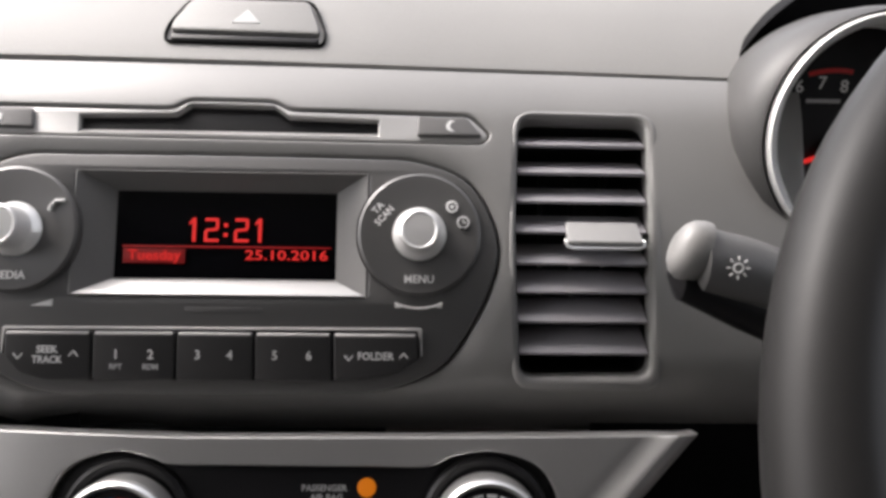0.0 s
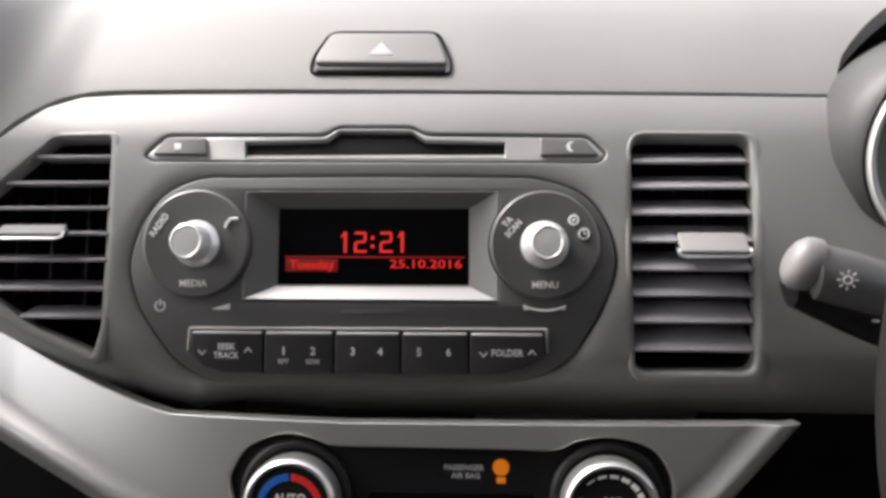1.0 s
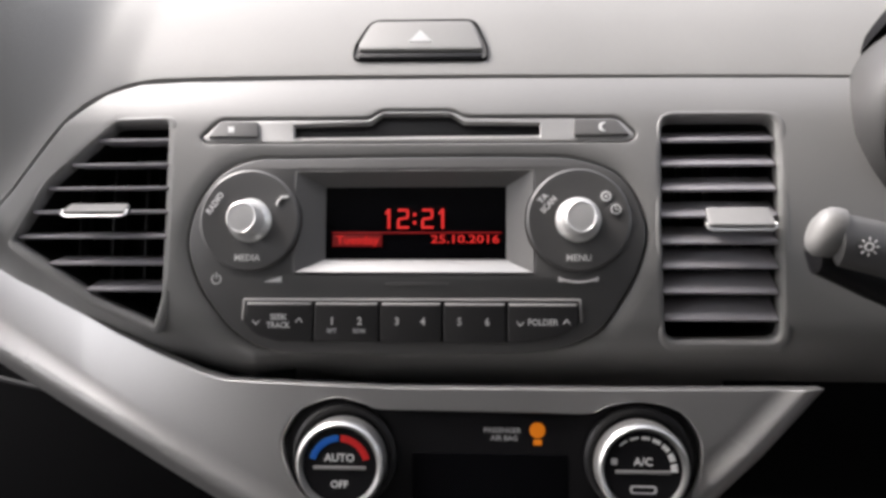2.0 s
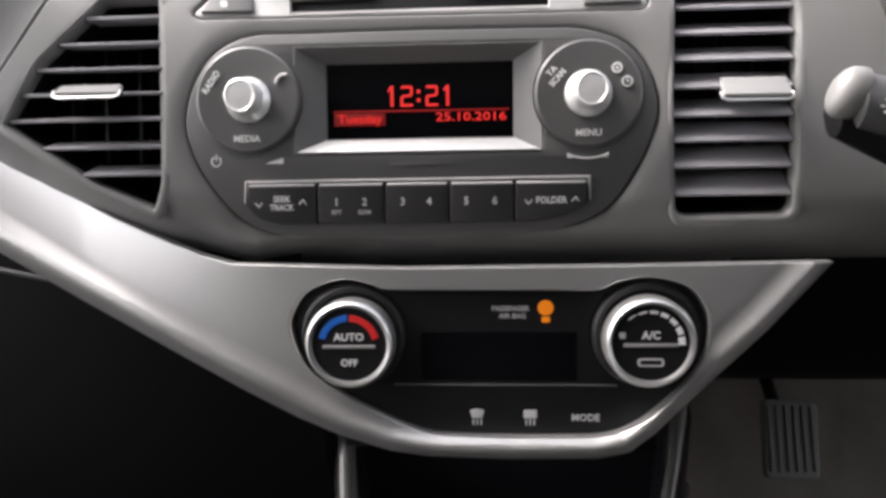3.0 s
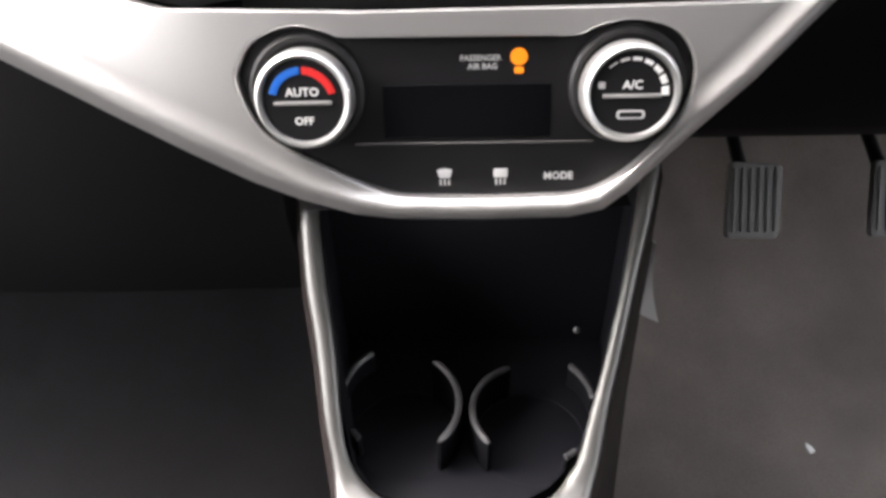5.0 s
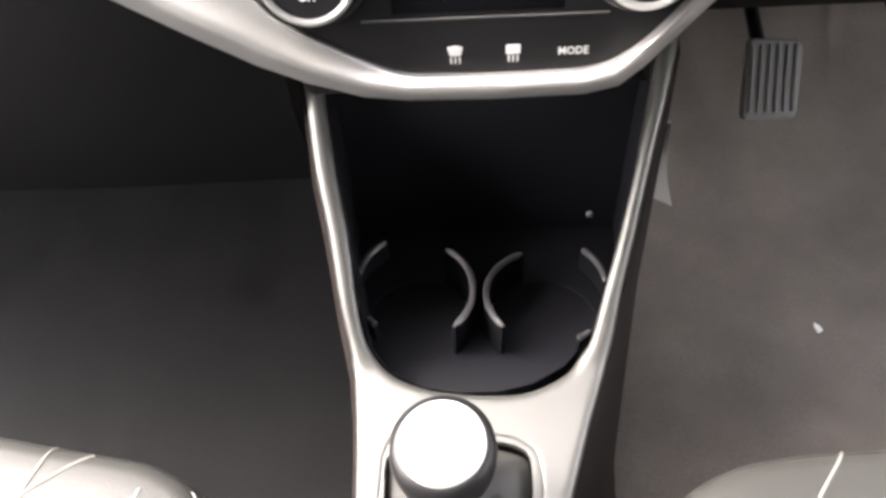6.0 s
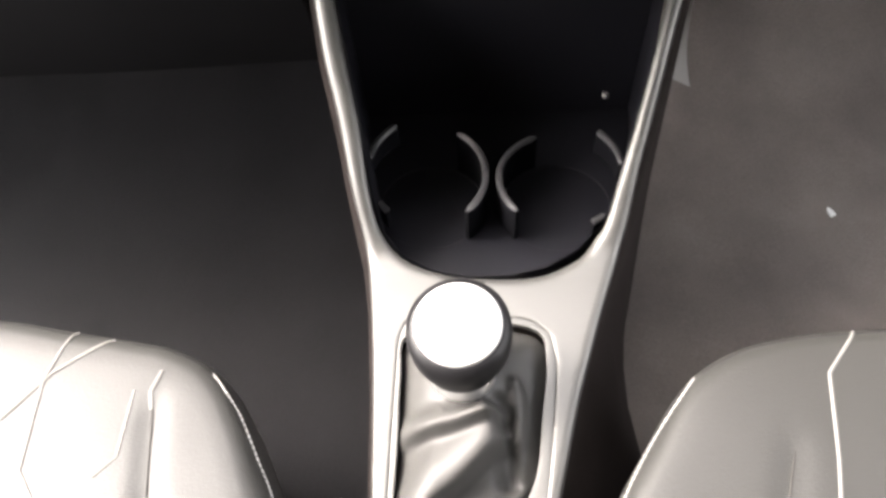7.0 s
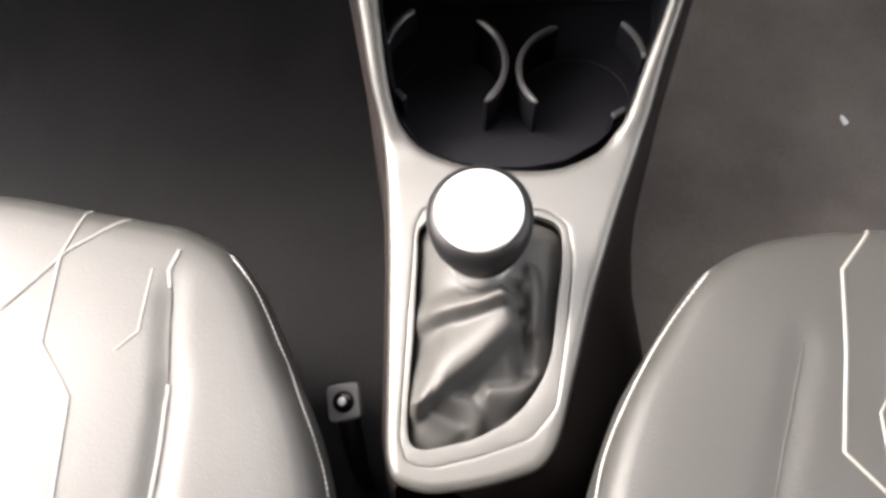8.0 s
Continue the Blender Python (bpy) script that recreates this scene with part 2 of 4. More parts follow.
for wall_name, x, gap, words in (("wall_left", -0.745, OPEN, "dark passenger side with an open front doorway"), ("wall_right", 0.83, SILL, "dark driver side with an open front doorway")):
    outline = [(-2000, -50), (600, -50), (640, 740), (260, 980), (-120, 1160), (-2000, 1160)]
    window = rounded(gap, 50)
    fixed(wall_name, plate(outline, -12, 12, [window], 2, pose(x, 0, 0) @ side), DOORCARD, words, "wall")
# Out of view and without a rear window, to block light from behind.
fixed("wall_rear", block(-0.76, -2.03, -0.05, 0.84, -2.0, 1.16), DOORCARD, "plain dark unseen cabin rear, left windowless to hold back light", "wall")
fixed("ceiling", block(-0.76, -2.03, 1.16, 0.84, -0.14, 1.185, 0.008), HEADLINER, "light grey cloth headliner", "ceiling")
fixed("wall_front", block(-0.76, 0.60, -0.05, 0.84, 0.64, 0.74), DARK, "dark bulkhead below the windscreen", "wall")

# ---- dashboard ----
CURLED = []  # things that follow the bulge of the fascia
dash = thing("dashboard", "grey grained plastic dashboard with silver lower trim", "dashboard")


CURL = 0.22  # radius of the fascia's bulge
REACH, MID = 0.346, Vector((0.05, -0.032))  # distance and foot from which its marks were laid out


def curl(co):
    """Lays the flat plan of the fascia (metres) on a level cylinder."""
    arc = co.y
    for _ in range(4):
        drop = CURL * (math.cos(arc / CURL) - 1)
        arc += co.y - (MID.y + (CURL * math.sin(arc / CURL) - MID.y) * REACH / (REACH - drop))
    drop = CURL * (math.cos(arc / CURL) - 1)
    x = MID.x + (co.x - MID.x) * (REACH - drop) / REACH
    return Vector((x, CURL * math.sin(arc / CURL) + co.z * math.sin(arc / CURL), drop + co.z * math.cos(arc / CURL)))


def bend(v):
    if v > 50:
        return -5.0 * ((v - 50) / 27) ** 2
    if v < -50:
        return -16.0 * ((v + 46) / 37) ** 2
    return 0.0


LOWER_EDGE = [(-300, 20), (-241, -12), (-227, -21.5), (-208, -33.5), (-193, -41), (-180, -49.5), (-161, -60.5), (-151, -66), (-135, -73.5), (-123, -80), (-108, -87), (-95, -95), (-80, -103), (-14, -108), (300, -108)]


def bent(co):
    """Rolls the top and the lower edge of the fascia back, and dips it to a lip round the radio."""
    if co.y > 50:
        co.z += bend(co.y)
    near = radio_gap(co.x, co.y)
    if near < 9:
        co.z -= 1.8 * (1 - near / 9) ** 2
    edge = next(b + (d - b) * (co.x - a) / (c - a) for (a, b), (c, d) in zip(LOWER_EDGE, LOWER_EDGE[1:]) if co.x <= c)
    left = eased((-30 - co.x) / 110)
    wide = 60 - 28 * left
    gap = (co.y - edge) * (1 - 0.15 * left)
    if gap < wide:
        roll = (wide - max(gap, -4)) / wide
        back = (55 - 40 * left) * roll**2 + (22 - 13 * left) * roll**4
        co.z -= back
        k = 1 + 0.001 * back / REACH
        co.x, co.y = 1000 * MID.x + (co.x - 1000 * MID.x) * k, 1000 * MID.y + (co.y - 1000 * MID.y) * k
    return curl(co * 0.001) * 1000


FASCIA_EDGE = [(-241, -13), (-228, 2), (-215, 17), (-188, 53), (-166, 70.2), (-148, 77), (-125, 78.6), (-60, 78.8), (40, 77.6), (146, 75.6), (250, 73), (250, -30), (262, -38), (262, -108), (196, -108), (99, -108), (-14, -108), (-80, -109), (-95, -106), (-108, -99), (-123, -88), (-135, -78), (-151, -66), (-161, -60.5), (-180, -49.5), (-193, -41), (-208, -33.5), (-227, -21.5)]
RADIO_EDGE = smooth([(-117.5, -8), (-112.5, 10), (-101, 25), (-83.5, 32.6), (-60, 33.2), (0, 33.5), (60, 33), (81.8, 31.8), (101.5, 24.6), (112, 11), (116.5, -6), (113, -22), (104.5, -39), (91, -56), (66, -65.3), (30, -67.3), (0, -67.8), (-40, -67.6), (-68.8, -66.6), (-90, -58), (-107, -39), (-115, -23)], 4)
CD_EDGE = rounded([(-112.5, 44.5), (-102, 54), (-23, 53.5), (-17, 57.8), (19.5, 57.5), (26, 53.7), (103.5, 52.7), (112.5, 44.2), (109, 40.8), (-109, 42.2)], 3, 3)
LVENT_EDGE = rounded([(-127.5, 56), (-161, 55.5), (-197, 23), (-217, -10), (-207, -17), (-167, -43), (-133, -57), (-128.5, -40)], 5, 4)
RVENT_EDGE = rounded([(122.5, 55.2), (183, 54.6), (184.2, 0), (182.6, -61.4), (122.6, -62), (121.6, 0)], 9, 5)


def grow(line, d):
    """The outline moved outwards by d."""
    out, n = [], len(line)
    area = sum(line[i][0] * line[(i + 1) % n][1] - line[(i + 1) % n][0] * line[i][1] for i in range(n))
    for i in range(n):
        a, b = Vector(line[i - 1][:2]), Vector(line[(i + 1) % n][:2])
        t = (b - a).normalized() * (1 if area > 0 else -1)
        out.append(Vector((line[i][0] + t.y * d, line[i][1] - t.x * d)))
    return out


radio_gap = edge_gap(grow(RADIO_EDGE, 1.1))
part("centre_fascia", plate(FASCIA_EDGE, -5, 0, [grow(RADIO_EDGE, 1.1), grow(CD_EDGE, 0.9), grow(LVENT_EDGE, -1), grow(RVENT_EDGE, -1)], 1.0, FACE, bent, 4), FASCIA, dash, "satin grey centre fascia", 60)

# upper pad: a skin swept back from the seam to the windscreen
seam = smooth([(-520, 90), (-400, 55), (-288, 17), (-250, -8), (-240, -12), (-228, 3.4), (-215, 18.4), (-188, 54.4), (-166, 71.8), (-148, 78.8), (-120, 80.4), (-60, 80.4), (40, 79.2), (146, 77.2), (230, 74.8), (330, 72), (760, 68)], 6, closed=False)
rings = []
for p in seam:
    base = FACE @ curl(Vector((p.x, p.y, bend(max(min(p.y, 78), -50)) + 0.3)) * 0.001)
    k = (0.752 - base.z) / 0.061
    row = [base + Vector((0, 0.006, -0.010)), base + Vector((0, 0.0015, -0.002)), base, base + Vector((0, 0.0012, 0.0016))]
    for dy, dz in ((0.012, 0.013), (0.026, 0.0265), (0.042, 0.0395), (0.060, 0.050), (0.082, 0.0575)):
        row.append(base + Vector((0, dy * (0.6 + 0.4 * min(k, 1.2)) * (1 - 0.6 * eased((k - 1.2) / 1.2)), dz * k)))
    row += [Vector((base.x, 0.14, 0.757)), Vector((base.x, 0.25, 0.764)), Vector((base.x, 0.60, 0.745))]
    rings.append(row)
part("upper_pad", loft(rings, closed=False), PAD, dash, "grained grey upper pad", 50)

# silver lower trim with the opening for the climate panel
TRIM_EDGE = [(-340, 160), (-290, 126), (-252, 98), (-224, 80), (-196, 65.5), (-167, 52.5), (-152, 46.5), (-138, 42.6), (-52, 40), (60, 40.6), (159, 42), (129, 8.5), (101, -18.5), (85, -34.5), (74.5, -45), (63, -54), (47, -57.4), (4, -58.2), (-38, -57.2), (-58, -54.6), (-83, -47), (-106, -37.5), (-135, -22.5), (-163, -7), (-190, 8.3), (-217, 23.4), (-243.5, 38.8), (-340, 95)]
CLIMATE_EDGE = smooth([(-107.7, 9.5), (-105.5, 18), (-98.2, 28), (-81, 34), (-66.4, 31.2), (-57.9, 28.6), (-30, 28.2), (20, 28), (46, 28), (57, 32.4), (73.4, 34.2), (90, 29.5), (98, 20), (100.5, 9), (96.6, -8.5), (84, -25), (69.5, -37.8), (52, -45), (30, -46.4), (4.2, -46.6), (-22, -46), (-42, -43.6), (-68.2, -32), (-92, -18.5), (-102.5, -7)], 4)


FOOT = Vector((-6, 75))
LOW_LINE = [Vector(p) for p in TRIM_EDGE[10:]]


def trim_shape(co):
    """Flares out to a bead along the lower edge and rolls under below it."""
    away = max(0.0, -co.x - 105) / 100
    gap, q = 99.0, Vector((co.x, co.y))
    for a, b in zip(LOW_LINE, LOW_LINE[1:]):
        f = max(0, min(1, (q - a).dot(b - a) / (b - a).length_squared))
        gap = min(gap, (q - a - (b - a) * f).length)
    left = min(1.0, max(0.0, (-44 - co.x) / 66))
    right = eased((co.x - 60) / 50)
    out = (7.5 - 1.0 * left - 2.2 * right) * eased((17 + 4 * left + 1 * right - gap) / (13 + 3 * left + 1 * right))
    under = 6.0 + 5.5 * left
    out -= (6.5 + 10.5 * left) * max(0.0, (under - gap) / under) ** 2
    out -= 9.0 * min(away, 1.1) ** 2 + 16.0 * max(0.0, away - 1.1)
    # towards the door the strip turns its face up and sideways
    turn = 1.0 * eased((-75 - co.x) / 190)
    back = 0.54 * turn * 36 * (1 - (1 - min(1.0, max(0.0, gap - 9) / 62)) ** 1.8) - out + 2.0 * eased((20 - gap) / 12)
    k = 1 + back / 360
    return Vector((FOOT.x + (co.x - FOOT.x) * k, FOOT.y + (co.y - FOOT.y) * k, co.z - back))


part("silver_trim", plate(TRIM_EDGE, -6, 5, [grow(CLIMATE_EDGE, 0.4)], 0.8, LOWER, trim_shape, 3, 3), SILVER, dash, "satin silver swoosh trim", 60)
part("trim_backing", plate([(x * 1.0, y - 2.0) for x, y in TRIM_EDGE if x > -115], -15, -8, [grow(CLIMATE_EDGE, -4)], 3, LOWER, None), DARK, dash)
# dark lower panels
part("glovebox_panel", loft([[(x, y + 0.16 * max(0.0, -0.12 - x) * eased((z - 0.41) / 0.13) - 0.012 * abs(x + 0.4) + 0.004 * eased((x + 0.2) / 0.13), z) for y, z in ((0.06, 0.66), (0.02, 0.60), (0.008, 0.56), (0.004, 0.52), (0.010, 0.40), (0.03, 0.33), (0.08, 0.31), (0.30, 0.36))] for x in [-0.74 + 0.672 * i / 32 for i in range(33)]], closed=False), DARK, dash, "dark grey glovebox panel")
part("glovebox_seam", tube([(-0.70 + 0.6 * i / 20, 0.16 * max(0.0, 0.58 - 0.6 * i / 20), 0.548 - 0.05 * (i / 20) ** 2) for i in range(21)], 0.0018, 6), BUTTON, dash)
# The knee panel's rear slope is added only to shade the toe board.
part("knee_panel", loft([[(x, y, z) for y, z in ((0.03, 0.62), (0.012, 0.545), (0.02, 0.49), (0.033, 0.447), (0.055, 0.428), (0.11, 0.416), (0.20, 0.37), (0.32, 0.31), (0.44, 0.30))] for x in [0.165 + 0.65 * i / 16 for i in range(17)]], closed=False), DARK, dash, "dark lower panel under the steering column, rear slope added for shade")
part("underside", loft([[(x, y, z) for y, z in ((-0.045, 0.447), (-0.03, 0.446), (0.03, 0.45), (0.10, 0.44), (0.12, 0.20))] for x in (-0.042, -0.02, 0.0, 0.05, 0.1, 0.12)], closed=False), BLACK, dash)

# ---- hazard switch ----
hazard = thing("hazard_switch", "grey hazard warning switch with a triangle, set in the dash pad", "switch", HAZ)
HAZ_OUT = rounded([(-38, 11.5), (37.5, 10.3), (38, 20), (30.5, 42), (-29.5, 43), (-38, 23)], 6, 4)
part("bezel", plate(HAZ_OUT, -8, 0.9, [grow(HAZ_OUT, -1.2)], 0.7), DARK, hazard, "dark thin bezel")
part("recess", plate(grow(HAZ_OUT, -1.0), -9, -2.5, (), 0.2), BLACK, hazard)
part("button", plate(rounded([(-35, 18.4), (34.6, 17.2), (34.6, 21), (28.6, 39.8), (-28.4, 40.8), (-35, 24)], 4, 4), -5, 1.8, (), 1.2), PAD, hazard, "satin grey push button")
part("lower_edge", plate(rounded([(-34.8, 13.6), (34.4, 12.4), (34.4, 16.4), (-34.8, 17.6)], 1.5, 3), -6, 0.4, (), 0.9), BLACK, hazard, "dark lower lip")
part("triangle_mark", plate([(-7, 23.6), (6.6, 23.3), (-0.6, 32.6)], 1.7, 2.1, (), 0.1), GREYPRINT, hazard)

# ---- radio ----
radio = thing("car_radio", "dark grey built-in car radio with red display and two round dials", "radio", FACE)
CURLED.append(radio)
SCREEN_HOLE = rect(-62, -27, 61.5, 26.4, 2.5)
part("faceplate", plate(RADIO_EDGE, -15, -0.6, [SCREEN_HOLE], 1.0), RADIO, radio, "satin dark grey faceplate", 50)
frame_rings = []
for inset, depth in ((0, -0.9), (1.0, -0.4), (14.6, -9.0), (14.8, -12)):
    t, b = min(inset, 14.6) / 14.6, depth
    frame_rings.append([(0.001 * x, 0.001 * y, 0.001 * b) for x, y in ((-62.5 + 15.2 * t, -26.9 + 7.3 * t), (61.8 - 14.6 * t, -26.9 + 7.3 * t), (61.8 - 14.6 * t, 26.6 - 6.8 * t), (-62.5 + 15.2 * t, 26.6 - 6.8 * t))])
part("display_surround", loft(frame_rings, ends=False), BEVELM, radio, "sloping grey surround", 20)
part("display_sill", plate([(-61, -26), (60.4, -26), (48, -20.2), (-47.4, -20.2)], -3, -2.2, (), 0.3, None, lambda co: Vector((co.x, co.y, co.z + (-26 - co.y) * 1.0 + 2.4))), DISCM, radio, "bright silver sill below the display")
display = part("display", plate(rect(-48.5, -20.5, 48.5, 20.5), -12, -9.2), GLOSS, radio, "black display with red segments")
ONE = [[(2.6, 0), (4.0, 0), (4.0, 10.8), (2.6, 10.8)], [(1.0, 8.4), (2.7, 10.8), (2.7, 9.2), (1.4, 7.6)]]
TWO = [[(0.3, 9.5), (6.3, 9.5), (5.8, 10.8), (0.8, 10.8)], [(5.1, 5.6), (6.4, 6.2), (6.4, 10.2), (5.1, 9.6)], [(0.8, 4.6), (5.9, 5.2), (5.9, 6.4), (0.8, 5.8)], [(0.2, 0.6), (1.5, 1.2), (1.5, 5.2), (0.2, 4.8)], [(0.2, 0), (6.5, 0), (6.5, 1.3), (0.2, 1.3)]]
for shape, left in ((ONE, -17.2), (TWO, -9.8), (TWO, 3.0), (ONE, 11.0)):
    bm = bmesh.new()
    for stroke in shape:
        one = plate([(left + x, -3.0 + y) for x, y in stroke], -9.2, -8.8, (), 0.15)
        me = bpy.data.meshes.new("stroke")
        one.to_mesh(me)
        one.free()
        bm.from_mesh(me)
        bpy.data.meshes.remove(me)
    part("clock_digit", bm, REDLED, display, "red clock digit")
for v in (-0.6, 3.8):
    part("clock_dot", plate(rect(-1.2, v, 0.4, v + 1.7), -9.2, -8.8, (), 0.1), REDLED, display)
part("status_line", plate(rect(-44, -5.6, 45, -4.9), -9.2, -8.9, (), 0.05), REDDIM, display)
part("day_word", lettering("Tuesday", 6.6, -30.4, -9.4, -8.8, squeeze=1.02, weight=0.06), REDLED, display)
part("day_box", plate(rect(-43.6, -12.8, -17.4, -6.3), -9.2, -8.95, (), 0.05), REDBOX, display)
part("date_word", lettering("25.10.2016", 6.2, 26, -8.9, -8.9, squeeze=1.3, weight=0.05), REDLED, display)
for name, cx, cy, r in (("volume_dial", -85.2, 0.6, 26.6), ("tuning_dial", 83.2, 0.5, 26.2)):
    dial = part(name, lathe([(r + 0.9, -2), (r + 0.7, -0.7), (r, -0.9), (r - 0.2, 0.4), (r - 1.4, 1.1), (r * 0.6, 0.5), (13, 0.0), (0, 0)], 64, Matrix.Translation((cx * 0.001, cy * 0.001, 0))), RADIO, radio, "round dark grey dial ring with printed marks", 30)
    part("knob", lathe([(11.5, 0), (10.6, 1.6), (9.2, 2.8), (8.5, 4), (8.2, 11.5), (7.8, 12.8), (7.0, 13.4), (6.4, 13.0), (0, 12.8)], 48, Matrix.Translation((cx * 0.001, cy * 0.001, 0))), BRIGHT, dial, "satin silver turning knob", 30)
    part("knob_face", lathe([(6.3, 12.7), (6.0, 13.1), (0, 13.3)], 40, Matrix.Translation((cx * 0.001, cy * 0.001, 0))), BRIGHT, dial)
    if cx < 0:
        part("word", lettering("RADIO", 4.6, cx - 18.2, cy + 8.8, 1.25, 55, squeeze=0.9), WHITE, dial)
        part("word", lettering("MEDIA", 4.6, cx - 0.5, cy - 19.4, 1.35), WHITE, dial)
        part("phone_mark", tube([(0.001 * (cx + x), 0.001 * (cy + y), 0.0015) for x, y in ((14.5, 7.5), (15.2, 9.6), (17, 11.6), (20.6, 11.8))], 0.0007, 6), WHITE, dial)
    else:
        part("word", lettering("TA", 4.2, cx - 17.6, cy + 10.6, 1.3, 48), WHITE, dial)
        part("word", lettering("SCAN", 4.2, cx - 14.8, cy + 7.4, 1.25, 48, squeeze=0.9), WHITE, dial)
        part("word", lettering("MENU", 4.6, cx, cy - 19.2, 1.35), WHITE, dial)
        part("gear_mark", plate(circle(cx + 13.6, cy + 11.6, 2.7, 9), 0.9, 1.5, [circle(cx + 13.6, cy + 11.6, 1.7, 16)], 0.1), WHITE, dial)
        part("gear_hub", plate(circle(cx + 13.6, cy + 11.6, 0.8, 10), 0.9, 1.4, (), 0.1), WHITE, dial)
        part("clock_mark", plate(circle(cx + 18.4, cy + 5.0, 2.7, 20), 0.9, 1.6, [circle(cx + 18.4, cy + 5.0, 2.0, 20)], 0.1), WHITE, dial)
        part("clock_pointers", plate([(cx + 18.1, cy + 6.6), (cx + 18.6, cy + 6.6), (cx + 18.6, cy + 5.2), (cx + 19.8, cy + 5.2), (cx + 19.8, cy + 4.7), (cx + 18.1, cy + 4.7)], 0.9, 1.5, (), 0.1), WHITE, dial)
part("power_mark", plate(band(-102.2, -29.8, 2.0, 2.7, 120, 420, 24), -0.7, -0.3, (), 0.1), WHITE, radio)
part("power_stroke", plate(rect(-102.5, -29.6, -101.9, -26.4), -0.7, -0.3, (), 0.1), WHITE, radio)
part("volume_wedge", plate([(-77, -31.2), (-67.8, -31.4), (-67.8, -28.4)], -0.7, -0.2, (), 0.1), WHITE, radio)
part("turn_mark", tube([(0.001 * (83 + x), 0.001 * (-30.8 + 0.022 * x * x), -0.0003) for x in range(-10, 11, 2)], 0.0005, 6), WHITE, radio)
for x, s in ((-9.6, 1), (9.6, -1)):
    part("arrow_mark", plate([(83 + x, -28.0), (83 + x + 2.4 * s, -30.6), (83 + x - 0.4 * s, -30.6)], -0.7, -0.2, (), 0.1), WHITE, radio)
part("brand_bar", plate(rect(-14, -33.4, 18, -31.2, 1), -0.7, -0.35, (), 0.1), RADIO, radio)
BUTTONS_EDGE = rounded([(-86.6, -40.4), (83.6, -39.8), (83.8, -51), (74, -57.8), (60.5, -60.6), (-69, -61.4), (-80.6, -58.2), (-87, -51)], 3, 3)
part("button_well", plate(BUTTONS_EDGE, -0.8, -0.3, (), 0.1), BLACK, radio)
part("button_lip", plate(rounded([(-87.4, -39.6), (84.4, -39.0), (84.6, -50.6), (83.6, -50.6), (82.8, -40.2), (-85.8, -40.8), (-86.8, -50.6), (-87.8, -50.6)], 0.8, 2), -0.6, 0.5, (), 0.4), FLAPM, radio, "pale lip above the buttons")
splits = (-85.8, -50.2, -16.4, 15.4, 47.4, 82.9)
for i in range(5):
    a, b = splits[i] + 0.5, splits[i + 1] - 0.5
    if i == 0:
        line = [(a, -41.4), (b, -41.2), (b, -60.6), (-69, -60.6), (-79.6, -57.4), (a + 0.2, -51)]
    elif i == 4:
        line = [(a, -41.0), (b, -40.8), (b, -50.8), (73.4, -57.2), (60.4, -59.8), (a, -60.0)]
    else:
        line = [(a, -41.1), (b, -41.1), (b, -60.4), (a, -60.4)]
    key = part("button", plate(rounded(line, 1.4, 3), -0.8, 2.6, (), 0.9), BUTTON, radio, "dark grey preset button")
    part("top_edge", plate(rect(a + 0.8, -42.4, b - 0.8, -41.2), 1.6, 2.75, (), 0.4), FLAPM, key, "pale upper edge")
    if i == 0:
        part("word", lettering("SEEK", 4.0, -68, -48.4, 2.6), WHITE, key)
        part("word", lettering("TRACK", 4.0, -68, -52.4, 2.6, squeeze=0.92), WHITE, key)
        marks = ((-79.6, -50.6, -1), (-57.4, -50.2, 1))
    elif i == 4:
        part("word", lettering("FOLDER", 4.3, 65.2, -50.2, 2.6, squeeze=0.95), WHITE, key)
        marks = ((54.2, -50.4, -1), (76.8, -50.2, 1))
    else:
        marks = ()
        for digit, u in zip(("12", "34", "56")[i - 1], ((-40.4, -26.4), (-7.4, 5.6), (24.0, 37.8))[i - 1]):
            part("digit", lettering(digit, 5.1, u, -50.2, 2.6), WHITE, key)
            if i == 1:
                part("word", lettering("RPT" if digit == "1" else "RDM", 3.0, u, -55.0, 2.6), GREYPRINT, key)
    for u, v, s in marks:
        part("arrow_mark", plate([(u - 1.8, v - 1.0 * s), (u, v + 1.0 * s), (u + 1.8, v - 1.0 * s), (u + 1.8, v - 0.2 * s), (u, v + 1.8 * s), (u - 1.8, v - 0.2 * s)], 2.5, 2.75, (), 0.05), WHITE, key)
# disc slot above
SLOT = [(-63, 42.9), (64.5, 42.6), (64.5, 50.6), (25.5, 51.6), (19, 56.2), (-16.5, 56.5), (-22.5, 52), (-63, 51)]
part("disc_panel", plate(CD_EDGE, -6, -1.0, [SLOT], 0.7), DISCM, radio, "silver disc slot panel")
part("disc_slot", plate([(x * 1.02, y) for x, y in ((-66, 42), (67, 42), (67, 58), (-66, 58))], -16, -4.5, (), 0.5), BLACK, radio, "black disc slot")
part("disc_lip", loft([[(0.001 * x, 0.0427, -0.0008), (0.001 * x, 0.0456, -0.0040), (0.001 * x, 0.0450, -0.006), (0.001 * x, 0.0424, -0.006)] for x in [-63.5 + 4.29 * i for i in range(31)]]), DISCM, radio, "bright sloping lip below the disc slot", 20)
